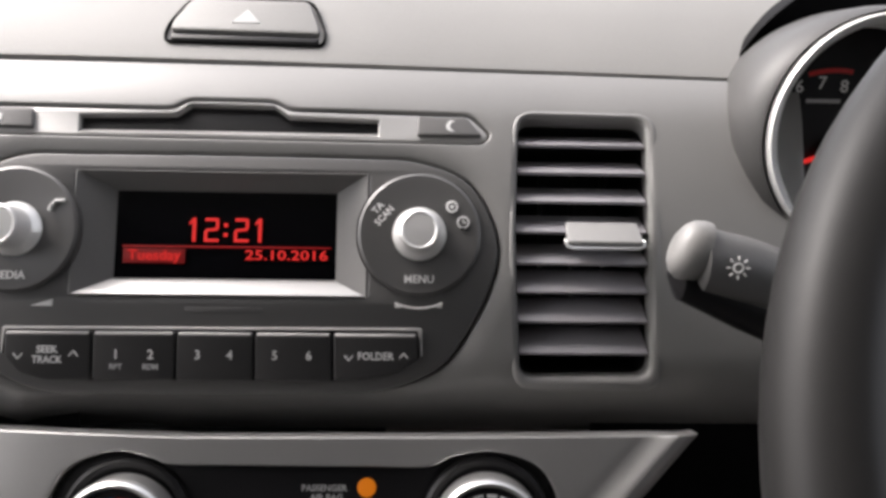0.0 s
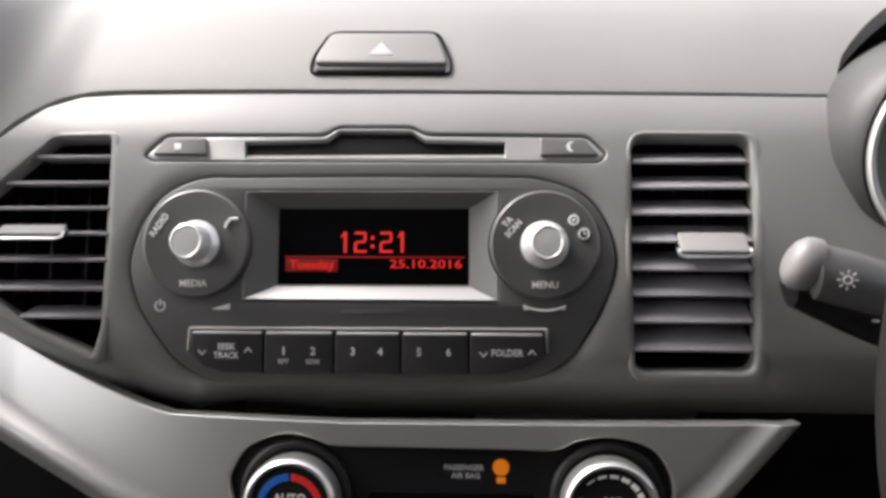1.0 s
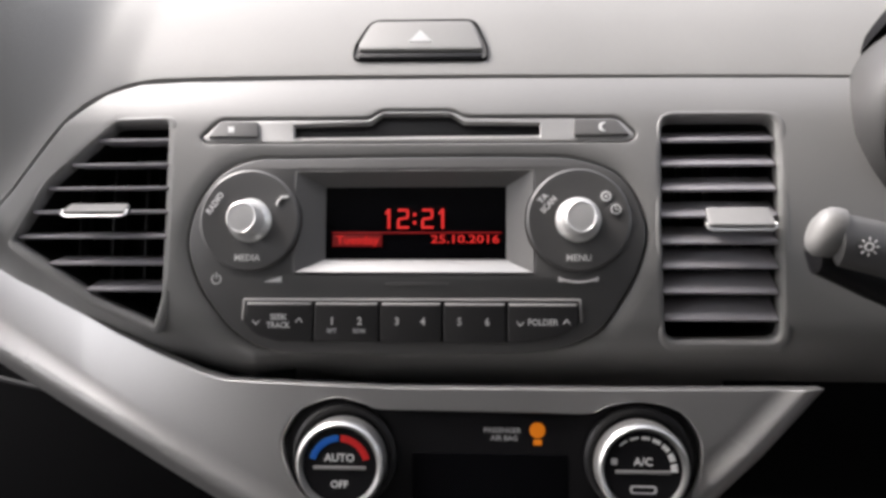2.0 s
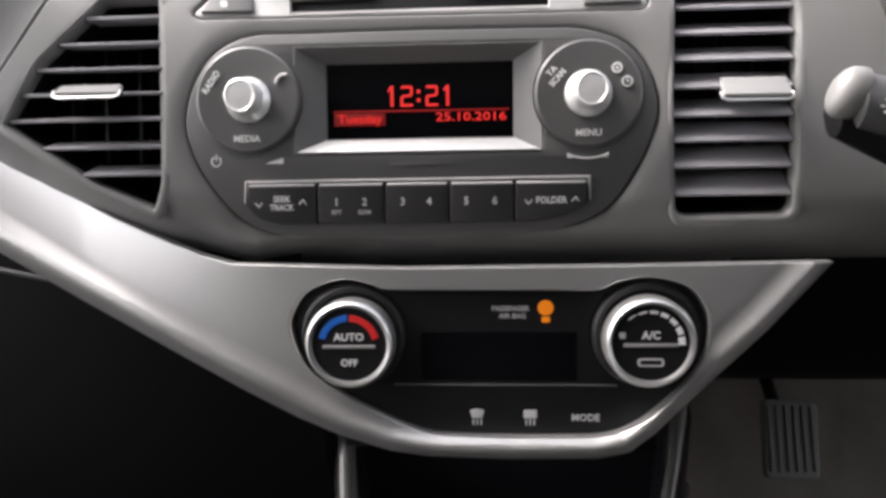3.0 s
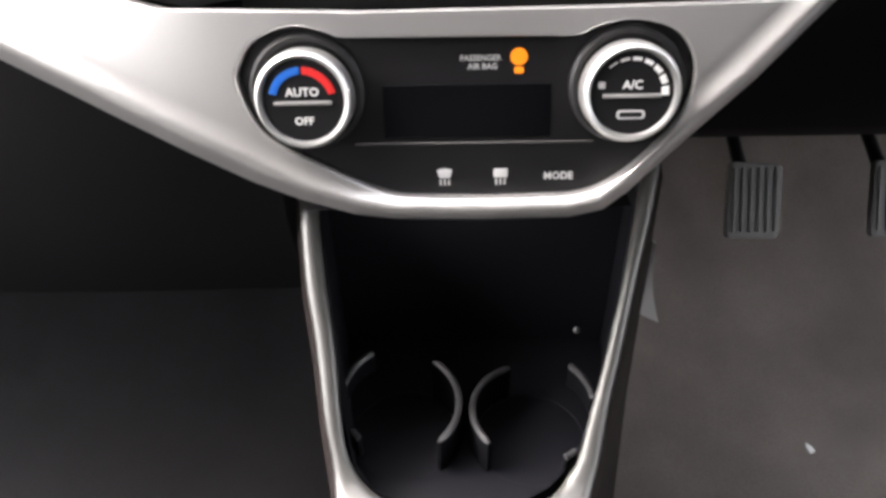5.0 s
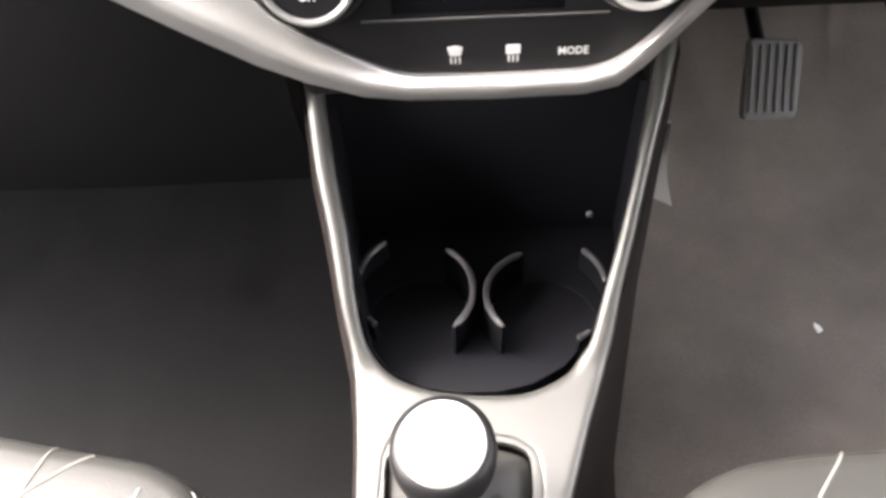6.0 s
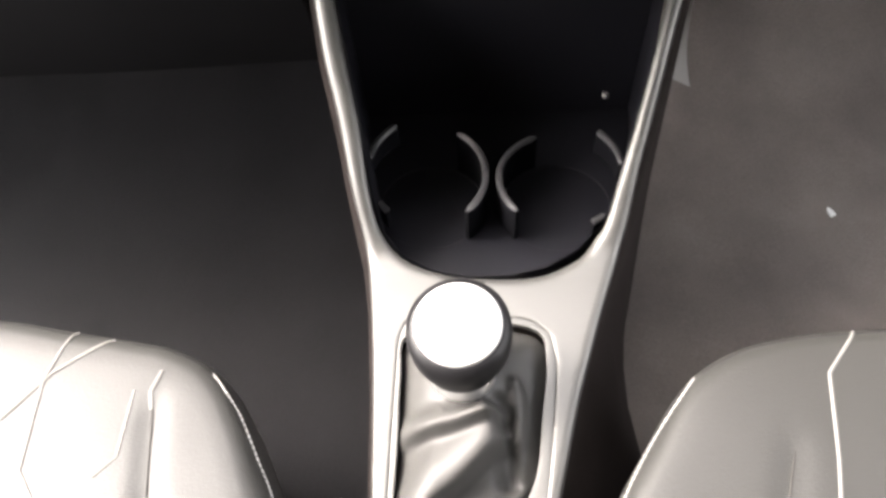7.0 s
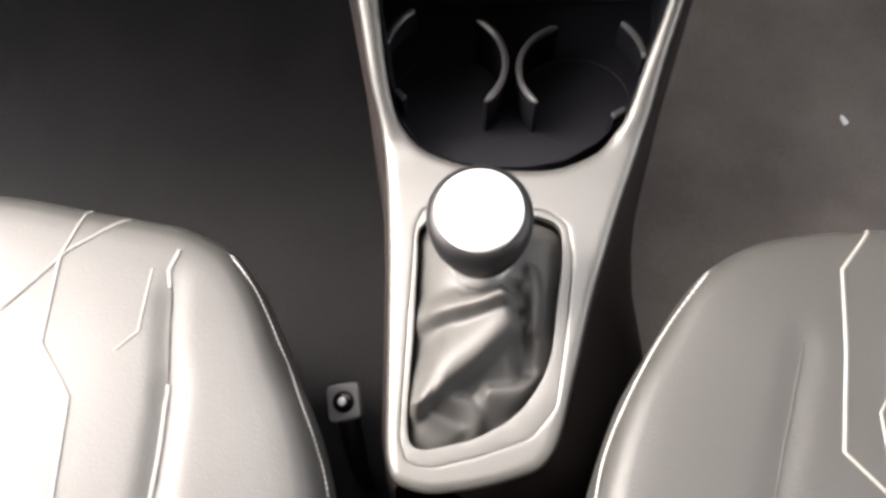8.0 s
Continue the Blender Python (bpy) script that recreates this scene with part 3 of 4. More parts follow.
for name, line in (("eject_button", [(-108.6, 44.4), (-102, 52.9), (-81.6, 52.6), (-81.2, 44.0)]), ("night_button", [(81.2, 43.0), (81.2, 52.0), (102.6, 51.4), (109.4, 43.4)])):
    key = part(name, plate(rounded(line, 1.5, 3), -3, 0.9, (), 0.8), LEVERM, radio, "small grey push button")
    if name == "eject_button":
        part("square_mark", plate(rect(-97.5, 46.6, -94.3, 49.6), 0.8, 1.1, (), 0.05), WHITE, key)
    else:
        part("moon_mark", plate(circle(96.0, 47.4, 2.4, 20, 60, 300) + circle(97.2, 47.4, 1.9, 14, 265, 95), 0.8, 1.1, (), 0.05), WHITE, key)

# ---- air vents ----


def span(line, v):
    """Where the level v crosses an outline: its least and greatest u."""
    xs = []
    for i in range(len(line)):
        a, b = line[i - 1], line[i]
        if (a[1] - v) * (b[1] - v) < 0:
            xs.append(a[0] + (b[0] - a[0]) * (v - a[1]) / (b[1] - a[1]))
    return (min(xs), max(xs)) if len(xs) > 1 else None


def air_vent(label, edge, levels, tilt, chord, drop, tab):
    v = thing("air_vent", label, "air vent", FACE, "centre air vents")
    CURLED.append(v)
    inner = grow(edge, -2.4)
    mid_u = sum(p[0] for p in edge) / len(edge)
    outer = [p + Vector((1.8 if p[0] > mid_u else 0, -2.2 if p[1] < 0 else 0)) for p in grow(edge, 0.6)]
    part("frame", plate(outer, -10, 0.4, [inner], 1.6), FASCIA, v, "rounded grey frame", 60)
    wall = [[(p[0] * 0.001, p[1] * 0.001, z) for p in grow(inner, 0.4)] for z in (0.0, -0.045)]
    part("duct", loft(wall, ends=False), BLACK, v)
    part("duct_back", plate(grow(inner, 1), -46, -44), BLACK, v)
    for lv in levels:
        hit = span(inner, lv)
        if not hit:
            continue
        a, b = hit
        blade = block(a * 0.001 + 0.0004, 0.0, -0.0009, b * 0.001 - 0.0004, chord * 0.001, 0.0009, 0.0007, Matrix.Translation((0, (lv + drop) * 0.001, -0.0022)) @ pose(0, 0, 0, tilt - 90))
        part("slat", blade, SLAT, v)
    for k in range(3):
        a, b = span(inner, levels[len(levels) // 2])
        u = (a + (b - a) * (k + 1) / 4) * 0.001
        part("rear_blade", block(u - 0.0008, -0.036, -0.030, u + 0.0008, 0.036, -0.018, 0.0003), BLACK, v)
    x0, x1, y0, y1, out = tab
    long = math.hypot(y1 - y0, out - 1.0)
    lean = 180 - math.degrees(math.atan2(out - 1.0, y1 - y0))
    t = part("tab", plate(rounded([(x0, 0), (x1, 0), (x1 + 0.6, long), (x0 - 0.6, long)], 1.2, 3), -1.3, 1.3, [], 0.8, pose(0, y1 * 0.001, 0.001, lean)), GREYCAP, v, "grey adjusting tab")
    part("tab_lip", tube([(0.001 * x, 0.001 * y, 0.001 * z) for x, y, z in ((x0 - 1.2, y0 + 2.0, out - 1.6), (x0 - 0.8, y0 - 0.6, out - 0.2), (x0 + 1.5, y0 - 1.6, out + 0.2), (x1 - 1.5, y0 - 1.6, out + 0.2), (x1 + 0.8, y0 - 0.6, out - 0.2), (x1 + 1.2, y0 + 2.0, out - 1.6))], 0.0007, 8), CHROME, t, "bright chrome lip")
    part("tab_root", block(x0 * 0.001 + 0.002, y0 * 0.001 + 0.001, -0.006, x1 * 0.001 - 0.002, y1 * 0.001 - 0.0015, 0.002, 0.001), BLACK, t)
    return v


air_vent("upright rectangular black air vent with tilted grey blades", RVENT_EDGE, (43, 30.6, 17.8, 4.4, -9.2, -21.4, -34, -47.4), 38, 16, -2.4, (145, 175.5, -4.0, 5.6, 9.0))
air_vent("wedge-shaped black air vent with level blades", LVENT_EDGE, (44.5, 31.2, 18.4, 5.4, -7.9, -22.2, -36), 13, 15, 0.0, (-181, -149, 3.6, 8.6, 8.0))

# ---- climate controls ----
climate = thing("climate_control", "black climate control panel with two chrome-ringed dials", "climate panel", LOWER)
part("panel", plate(CLIMATE_EDGE, -5, 0.6, (), 1.4), BLACK, climate, "satin black panel")
part("window", plate(rect(-42, -18, 36.5, 7, 1), 0.4, 1.1, (), 0.3), GLOSS, climate, "unlit black display window")
part("groove_line", plate(rect(-56, -21.3, 57, -20.1), 0.4, 1.3, (), 0.4), HOUSING, climate, "thin grey ridge line")
part("word", lettering("PASSENGER", 3.6, 3.6, 18.6, 0.75), GREYPRINT, climate)
part("word", lettering("AIR BAG", 3.6, 4.6, 14.8, 0.75), GREYPRINT, climate)
lamp = part("airbag_lamp", plate(circle(21.2, 19.0, 3.9, 24), 0.4, 1.1, (), 0.2), AMBER, climate, "glowing amber warning lamp")
part("lamp_foot", plate(rect(19.2, 11.6, 23.4, 14.4, 0.6), 0.4, 1.0, (), 0.1), AMBER, lamp)
for name, cx, cy in (("temperature_dial", -76.6, 4.8), ("fan_dial", 70.8, 5.8)):
    place = Matrix.Translation((cx * 0.001, cy * 0.001, 0))
    dial = part(name, lathe([(27, 0.3), (26.6, 2.4), (25, 3.6), (22.8, 3.0), (22.8, 1), (0, 1)], 64, place), BLACK, climate, "round dial with chrome ring")
    part("ring", lathe([(22.4, 1), (22.4, 9), (21.6, 12.2), (20.4, 13.2), (19.2, 12.7), (18.5, 11.4), (18.4, 6), (20, 4)], 72, place), CHROME, dial, "satin chrome ring")
    part("face", lathe([(18.6, 10), (18.4, 11.2), (0, 11.4)], 64, place), BLACK, dial, "black dial face")
    part("bar", plate(rect(cx - 13.2, cy - 2.0, cx + 13.2, cy - 0.2, 0.6), 11.2, 12.2, (), 0.4), GREYCAP, dial, "grey cross bar")
    if cx < 0:
        part("word", lettering("AUTO", 5.4, cx, cy + 3.6, 11.6), WHITE, dial)
        part("word", lettering("OFF", 5.0, cx, cy - 9.4, 11.6), WHITE, dial)
        part("cool_arc", plate(band(cx, cy - 0.6, 12.2, 15.6, 92, 165), 11.3, 11.8, (), 0.1), BLUE, dial, "blue cold mark")
        part("warm_arc", plate(band(cx, cy - 0.6, 12.2, 15.6, 15, 88), 11.3, 11.8, (), 0.1), REDP, dial, "red warm mark")
    else:
        part("word", lettering("A/C", 5.4, cx, cy + 3.6, 11.6), WHITE, dial)
        for k in range(7):
            a = 135 - k * 20
            part("fan_mark", plate(band(cx, cy - 0.4, 15.6 - 0.42 * k, 16.3, a - 17, a - 2, 8), 11.3, 11.7, (), 0.1), WHITE, dial)
        part("fan_off_mark", plate(rect(cx - 15.2, cy + 2.2, cx - 12.2, cy + 5.2, 0.5), 11.3, 11.6, (), 0.1), GREYPRINT, dial)
        part("recirculation_mark", plate(rect(cx - 6.4, cy - 11.6, cx + 6.4, cy - 7.6, 2), 11.3, 11.6, [rect(cx - 5.2, cy - 10.8, cx + 5.2, cy - 8.4, 1)], 0.05), GREYPRINT, dial)
    for piece in dial.children:
        piece.location = (0, -0.0019, 0.002)  # the turning part stands proud of its collar
for u, rear in ((-13.6, False), (13.4, True)):
    glass = rect(u - 3.4, -38, u + 3.4, -33.6, 0.6) if rear else rounded([(u - 2.6, -38), (u + 2.6, -38), (u + 3.8, -34), (u, -33.2), (u - 3.8, -34)], 0.6, 2)
    mark = part("defrost_mark", plate(glass, 0.5, 0.9, (), 0.1), GREYPRINT, climate)
    for k in (-1, 0, 1):
        part("wave", plate(rect(u + 2 * k - 0.4, -41.6, u + 2 * k + 0.4, -38.6), 0.5, 0.9, (), 0.1), GREYPRINT, mark)
part("word", lettering("MODE", 5.0, 41.3, -37.6, 0.75), GREYPRINT, climate)

# ---- instrument cluster ----
cluster = thing("instrument_cluster", "round instrument dial in a dark grey hooded housing", "instrument cluster")


def oval(cx, cy, cz, rx, rz_up, rz_down, n=72, lean=0.0):
    out = []
    for i in range(n):
        a = 2 * math.pi * i / n
        z = math.sin(a) * (rz_up if math.sin(a) > 0 else rz_down)
        out.append((cx + rx * math.cos(a), cy + lean * z, cz + z))
    return out


part("binnacle", loft([oval(0.345, 0.14, 0.668, 0.100, 0.082, 0.060), oval(0.326, 0.06, 0.668, 0.100, 0.079, 0.062), oval(0.324, 0.052, 0.668, 0.098, 0.077, 0.060), oval(0.324, 0.06, 0.668, 0.090, 0.076, 0.056)]), DARK, cluster, "dark binnacle behind the dial")
part("housing", loft([oval(0.292, 0.085, 0.667, 0.062, 0.052, 0.066), oval(0.285, 0.045, 0.667, 0.064, 0.053, 0.066), oval(0.282, 0.018, 0.667, 0.062, 0.052, 0.064), oval(0.2805, 0.006, 0.666, 0.0575, 0.0515, 0.058), oval(0.280, 0.003, 0.665, 0.0535, 0.0512, 0.0535), oval(0.280, 0.006, 0.6645, 0.0510, 0.0508, 0.0508), oval(0.283, 0.034, 0.6645, 0.050, 0.050, 0.050)], ends=False), HOUSING, cluster, "grey hooded housing", 60)
part("chrome_ring", loft([oval(0.2795, 0.010, 0.6645, 0.0508, 0.0506, 0.0506), oval(0.279, 0.003, 0.6645, 0.0507, 0.0505, 0.0505), oval(0.2795, 0.001, 0.6645, 0.0500, 0.0498, 0.0498), oval(0.2825, 0.008, 0.6645, 0.0472, 0.0470, 0.0470), oval(0.284, 0.034, 0.6645, 0.0470, 0.0465, 0.0465)], ends=False), RING, cluster, "bright silver ring", 60)
part("dial_face", loft([oval(0.284, 0.038, 0.6645, 0.049, 0.049, 0.049), oval(0.284, 0.036, 0.6645, 0.049, 0.049, 0.049)]), BLACK, cluster, "black rev counter face")
DIAL = pose(0, 0.0355, 0, 90)
for word, x, z in (("6", 256.3, 684.4), ("7", 266.6, 686.2), ("8", 277.1, 684.8)):
    part("numeral", lettering(word, 8.0, x, z, 0.2, m=DIAL), WHITE, cluster)
part("unit_bar", plate(rect(260, 677.4, 276, 679.2), 0, 0.4, (), 0.1, DIAL), GREYPRINT, cluster)
part("red_zone", plate(band(273, 650, 41.0, 43.2, 80, 108), 0, 0.4, (), 0.1, DIAL), REDP, cluster, "red line zone")
part("needle", tube([(0.250, 0.033, 0.647), (0.274, 0.032, 0.655)], [0.0008, 0.0014], 8), REDLED, cluster, "lit red needle")
part("needle_hub", lathe([(7, 0), (6.4, 4), (0, 4.6)], 32, DIAL @ Matrix.Translation((0.276, 0.6555, 0))), BLACK, cluster)
part("warning_lamp", plate(rect(255, 632, 259.6, 639.6, 1.4), 0, 0.4, (), 0.1, DIAL), REDLED, cluster, "lit red warning lamp")

# ---- steering wheel and stalk ----
WHEEL = pose(0.362, -0.153, 0.58, 59)
wheel = thing("steering_wheel", "grey leather-rimmed steering wheel with three spokes", "steering wheel", WHEEL)
part("rim", tube([(0.18 * math.cos(a), 0.18 * math.sin(a), 0) for a in [2 * math.pi * i / 96 for i in range(96)]], 0.0155, 16, True), WHEELM, wheel, "dark grey leather rim")
part("hub", lathe([(62, -30), (70, -20), (66, -2), (50, 6), (0, 9)], 48), DARK, wheel, "dark airbag hub")
for a in (0, 180, 270):
    part("spoke", block(0.055, -0.018, -0.018, 0.172, 0.018, -0.006, 0.004, pose(0, 0, 0, 0, 0, a)), DARK, wheel)
part("column", lathe([(36, -28), (40, -60), (48, -150), (52, -260)], 32), DARK, wheel, "dark column shroud")
stalk = thing("light_stalk", "dark grey light stalk with a pale twist end", "stalk")
part("lever", loft([[(x, y + ry * math.cos(2 * math.pi * i / 20), z + rz * math.sin(2 * math.pi * i / 20)) for i in range(20)] for x, y, z, ry, rz in ((0.1772, -0.064, 0.6265, 0.007, 0.0090), (0.1790, -0.064, 0.6260, 0.009, 0.0112), (0.196, -0.062, 0.6215, 0.009, 0.0118), (0.216, -0.058, 0.615, 0.009, 0.011), (0.260, -0.05, 0.605, 0.008, 0.010), (0.37, -0.03, 0.585, 0.008, 0.008))]), LEVERM, stalk, "dark grey lever")
part("lever_underside", loft([[(x, y + ry * math.cos(2 * math.pi * i / 20), z + rz * math.sin(2 * math.pi * i / 20)) for i in range(20)] for x, y, z, ry, rz in ((0.1695, -0.060, 0.6205, 0.002, 0.002), (0.1730, -0.060, 0.6180, 0.008, 0.0075), (0.196, -0.056, 0.6095, 0.010, 0.0105), (0.218, -0.051, 0.601, 0.010, 0.012), (0.260, -0.045, 0.594, 0.009, 0.012), (0.37, -0.026, 0.578, 0.008, 0.009))]), BLACK, stalk, "black lower half of the lever")
part("twist_end", loft([[(x + 0.0035 * math.sin(2 * math.pi * i / 24) * r / 0.0115, -0.064 + r * 0.8 * math.cos(2 * math.pi * i / 24), z + r * math.sin(2 * math.pi * i / 24)) for i in range(24)] for x, z, r in ((0.1688, 0.6298, 0.003), (0.1694, 0.6298, 0.0060), (0.1712, 0.6296, 0.0086), (0.1735, 0.6292, 0.0100), (0.1762, 0.6287, 0.0104), (0.1788, 0.6282, 0.0101), (0.1794, 0.6280, 0.0084))]), CAPEND, stalk, "pale grey twist end")
ICON = look((0.1880, -0.0730, 0.6252), (0.15, -0.40, 0.66)) @ pose(0, 0, 0, 0, 180, 0)
part("lamp_mark", plate(circle(0, 0, 1.8, 20), -0.2, 0.3, [circle(0, 0, 1.2, 20)], 0.08, ICON), WHITE, stalk)
for k in range(8):
    a = radians(45 * k)
    c, s = math.cos(a), math.sin(a)
    part("ray_mark", plate([(2.5 * c - 0.25 * s, 2.5 * s + 0.25 * c), (3.8 * c - 0.25 * s, 3.8 * s + 0.25 * c), (3.8 * c + 0.25 * s, 3.8 * s - 0.25 * c), (2.5 * c + 0.25 * s, 2.5 * s - 0.25 * c)], -0.2, 0.3, (), 0.08, ICON), WHITE, stalk)

part("off_mark", plate(rect(-1.3, -0.5, 1.3, 0.5, 0.2, 2), -0.3, 0.4, (), 0.1, pose(0.2045, -0.0652, 0.6065, 80)), WHITE, stalk)

# ---- centre console ----
console = thing("centre_console", "silver-framed centre console with a black tray and gear surround", "console")
PROFILE = [(-0.330, 0.2617), (-0.110, 0.2887), (-0.098, 0.2915), (-0.085, 0.303), (-0.070, 0.319), (-0.053, 0.336), (-0.023, 0.366), (0.014, 0.402), (0.050, 0.436)]
LENGTHS = [0.0]
for a, b in zip(PROFILE, PROFILE[1:]):
    LENGTHS.append(LENGTHS[-1] + math.dist(a, b))


def along(s):
    """The point (y, z) and the upward normal at s metres up the console's side line."""
    h = 0.006

    def at(q):
        q = min(max(q, 0.0), LENGTHS[-1] - 1e-6)
        i = max(k for k in range(len(PROFILE) - 1) if LENGTHS[k] <= q)
        f = (q - LENGTHS[i]) / (LENGTHS[i + 1] - LENGTHS[i])
        return Vector((PROFILE[i][0] + f * (PROFILE[i + 1][0] - PROFILE[i][0]), PROFILE[i][1] + f * (PROFILE[i + 1][1] - PROFILE[i][1])))

    p = (at(s - h) + at(s) * 2 + at(s + h)) / 4
    d = (at(s + h) - at(s - h)).normalized()
    return p, Vector((-d.y, d.x))


def on_console(co):
    p, n = along(co.y * 0.001)
    p = p + n * co.z * 0.001
    return Vector((co.x, p.x * 1000, p.y * 1000))


CONSOLE_EDGE = [(-63.8, 425), (-62, 398), (-57.6, 352), (-51, 314), (-45.4, 270), (-39.6, 240), (-35.6, 205), (-33.2, 160), (-32.3, 110), (-31.8, 70), (-30.6, 54), (-25.5, 45), (-12, 40.5), (2, 41), (18.3, 43.7), (36, 48.5), (46, 53), (53.2, 62.4), (58, 75), (61.5, 87.4), (69, 114), (76.5, 141), (86, 169), (96, 197.4), (106, 223), (114.4, 246), (121, 277), (129.5, 309), (141, 354.5), (150.5, 390), (158, 425), (149, 425), (141.5, 390), (132.8, 355), (120.5, 308), (110.5, 275), (102.5, 248), (95.8, 238), (85.5, 227.6), (65.7, 218.4), (46, 216.4), (20, 218.4), (1.3, 222.4), (-18.3, 231.9), (-30.2, 246.8), (-35.3, 270.5), (-39, 310), (-45, 350), (-50.6, 398), (-52.6, 425)]
SURROUND = rounded([(-14.5, 192.5), (-19, 181), (-21.7, 128.8), (-24.4, 66), (-21, 55), (-9, 52.3), (15.7, 58.2), (40.9, 66.8), (54, 81.7), (60.3, 116.6), (67, 163.7), (65.2, 181), (54.8, 189.5), (30, 194)], 4, 3)
console_gap = edge_gap(smooth(CONSOLE_EDGE, 3))


def crowned(co):
    """The frame's rails are rounded across."""
    co.z -= 2.6 * max(0.0, 1 - console_gap(co.x, co.y) / 5.5) ** 2 if co.z > -3 else 0.0
    return on_console(co)


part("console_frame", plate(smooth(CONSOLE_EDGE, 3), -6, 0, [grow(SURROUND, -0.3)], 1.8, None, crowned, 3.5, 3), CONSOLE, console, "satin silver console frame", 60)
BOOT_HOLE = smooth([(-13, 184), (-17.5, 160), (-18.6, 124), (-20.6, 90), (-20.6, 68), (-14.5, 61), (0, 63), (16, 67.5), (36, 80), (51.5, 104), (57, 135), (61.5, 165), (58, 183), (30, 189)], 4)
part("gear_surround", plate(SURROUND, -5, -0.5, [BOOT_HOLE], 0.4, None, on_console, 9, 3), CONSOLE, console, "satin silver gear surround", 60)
# side walls down to the floor, their carpet darkened to stand for shade
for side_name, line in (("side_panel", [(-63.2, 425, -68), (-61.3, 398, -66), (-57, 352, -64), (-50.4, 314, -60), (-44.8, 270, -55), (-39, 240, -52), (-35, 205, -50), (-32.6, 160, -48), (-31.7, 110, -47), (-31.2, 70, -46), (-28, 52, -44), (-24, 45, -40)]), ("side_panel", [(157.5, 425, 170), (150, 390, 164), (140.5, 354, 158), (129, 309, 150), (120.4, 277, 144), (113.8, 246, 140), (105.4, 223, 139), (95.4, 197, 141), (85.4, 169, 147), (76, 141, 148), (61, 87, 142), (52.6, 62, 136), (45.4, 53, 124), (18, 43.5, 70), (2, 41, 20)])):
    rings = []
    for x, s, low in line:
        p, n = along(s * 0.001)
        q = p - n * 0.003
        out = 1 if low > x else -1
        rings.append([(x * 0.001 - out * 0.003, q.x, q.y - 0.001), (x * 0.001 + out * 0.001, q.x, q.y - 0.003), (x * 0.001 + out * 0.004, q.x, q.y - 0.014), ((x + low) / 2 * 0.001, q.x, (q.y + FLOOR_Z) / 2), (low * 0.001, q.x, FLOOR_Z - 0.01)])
    part(side_name, loft(rings, closed=False), TUNNEL_SHADE, console, "carpeted console side, darkened for shade", 60)
# black tray: inner walls, floor with cup wells, back
tray_rows = []
for x_l, x_r, s in ((-51, 142, 425), (-49.5, 140.5, 398), (-44, 131.5, 352), (-38, 121.5, 310), (-34.4, 110, 272), (-29, 101.5, 248), (-17.4, 85, 232.6), (2, 66, 223.2), (20, 46, 219)):
    p, n = along(s * 0.001)
    q = p - n * 0.0035
    tray_rows.append((x_l, x_r, q))
TRAY_Z = 0.262
ring_top = [(l * 0.001, q.x, q.y) for l, r, q in tray_rows] + [(r * 0.001, q.x, q.y) for l, r, q in tray_rows[::-1]]
ring_mid = [(x + (0.001 if x < 0.045 else -0.001) * min(1, abs(x - 0.045) / 0.05), y + 0.001, z - 0.012) for x, y, z in ring_top]
ring_low = [(x + (0.002 if x < 0.045 else -0.002) * min(1, abs(x - 0.045) / 0.05), max(y + 0.004, -0.112), TRAY_Z) for x, y, z in ring_top]
part("tray", loft([ring_top, ring_mid, ring_low], ends=False), TRAYM, console, "black moulded storage tray", 50)
TRAYF = pose(0.0415, -0.04, 0, 0)
wells = [circle(-44, 0, 34.5, 40), circle(38, -4, 35.5, 40)]
part("tray_floor", plate(rounded([(-66, -74), (62, -74), (82, -30), (102, 100), (-98, 100), (-84, -30)], 10), 258, 262, wells, 0.3, TRAYF), TRAYM, console, "black tray floor with two cup wells")
part("tray_back", block(-0.06, 0.062, 0.25, 0.155, 0.07, 0.45, 0.003), TRAYM, console)
# The ledge is coloured paler than the tray to show its highlight.
part("rear_ledge", block(-0.028, 0.044, 0.336, 0.122, 0.0625, 0.360, 0.007, None, 4), TRAY_HIGHLIGHT, console, "rounded ledge across the back of the tray, paler for its highlight")
# Pale strip added for the upright highlight in the tray's rounded corner.
part("corner_highlight", tube([(-0.0325, 0.056, 0.395), (-0.031, 0.056, 0.372), (-0.029, 0.056, 0.335)], [0.0030, 0.0034, 0.0015], 10), TRAY_HIGHLIGHT, console, "upright pale strip standing for the tray corner's highlight")
part("clip", lathe([(2.2, -2), (2.2, 0.4), (1.4, 1.4), (0, 1.7)], 16, pose(0.1125, 0.006, 0.3115)), RADIO, console, "small grey clip on the tray wall")
for cx, cy, r in ((-44, 0, 34.5), (38, -4, 35.5)):
    part("cup_well", lathe([(r + 0.4, 261), (r - 1, 240), (r - 2, 205), (0, 204)], 48, TRAYF @ Matrix.Translation((cx * 0.001, cy * 0.001, 0))), TRAYM, console, "black cup well")
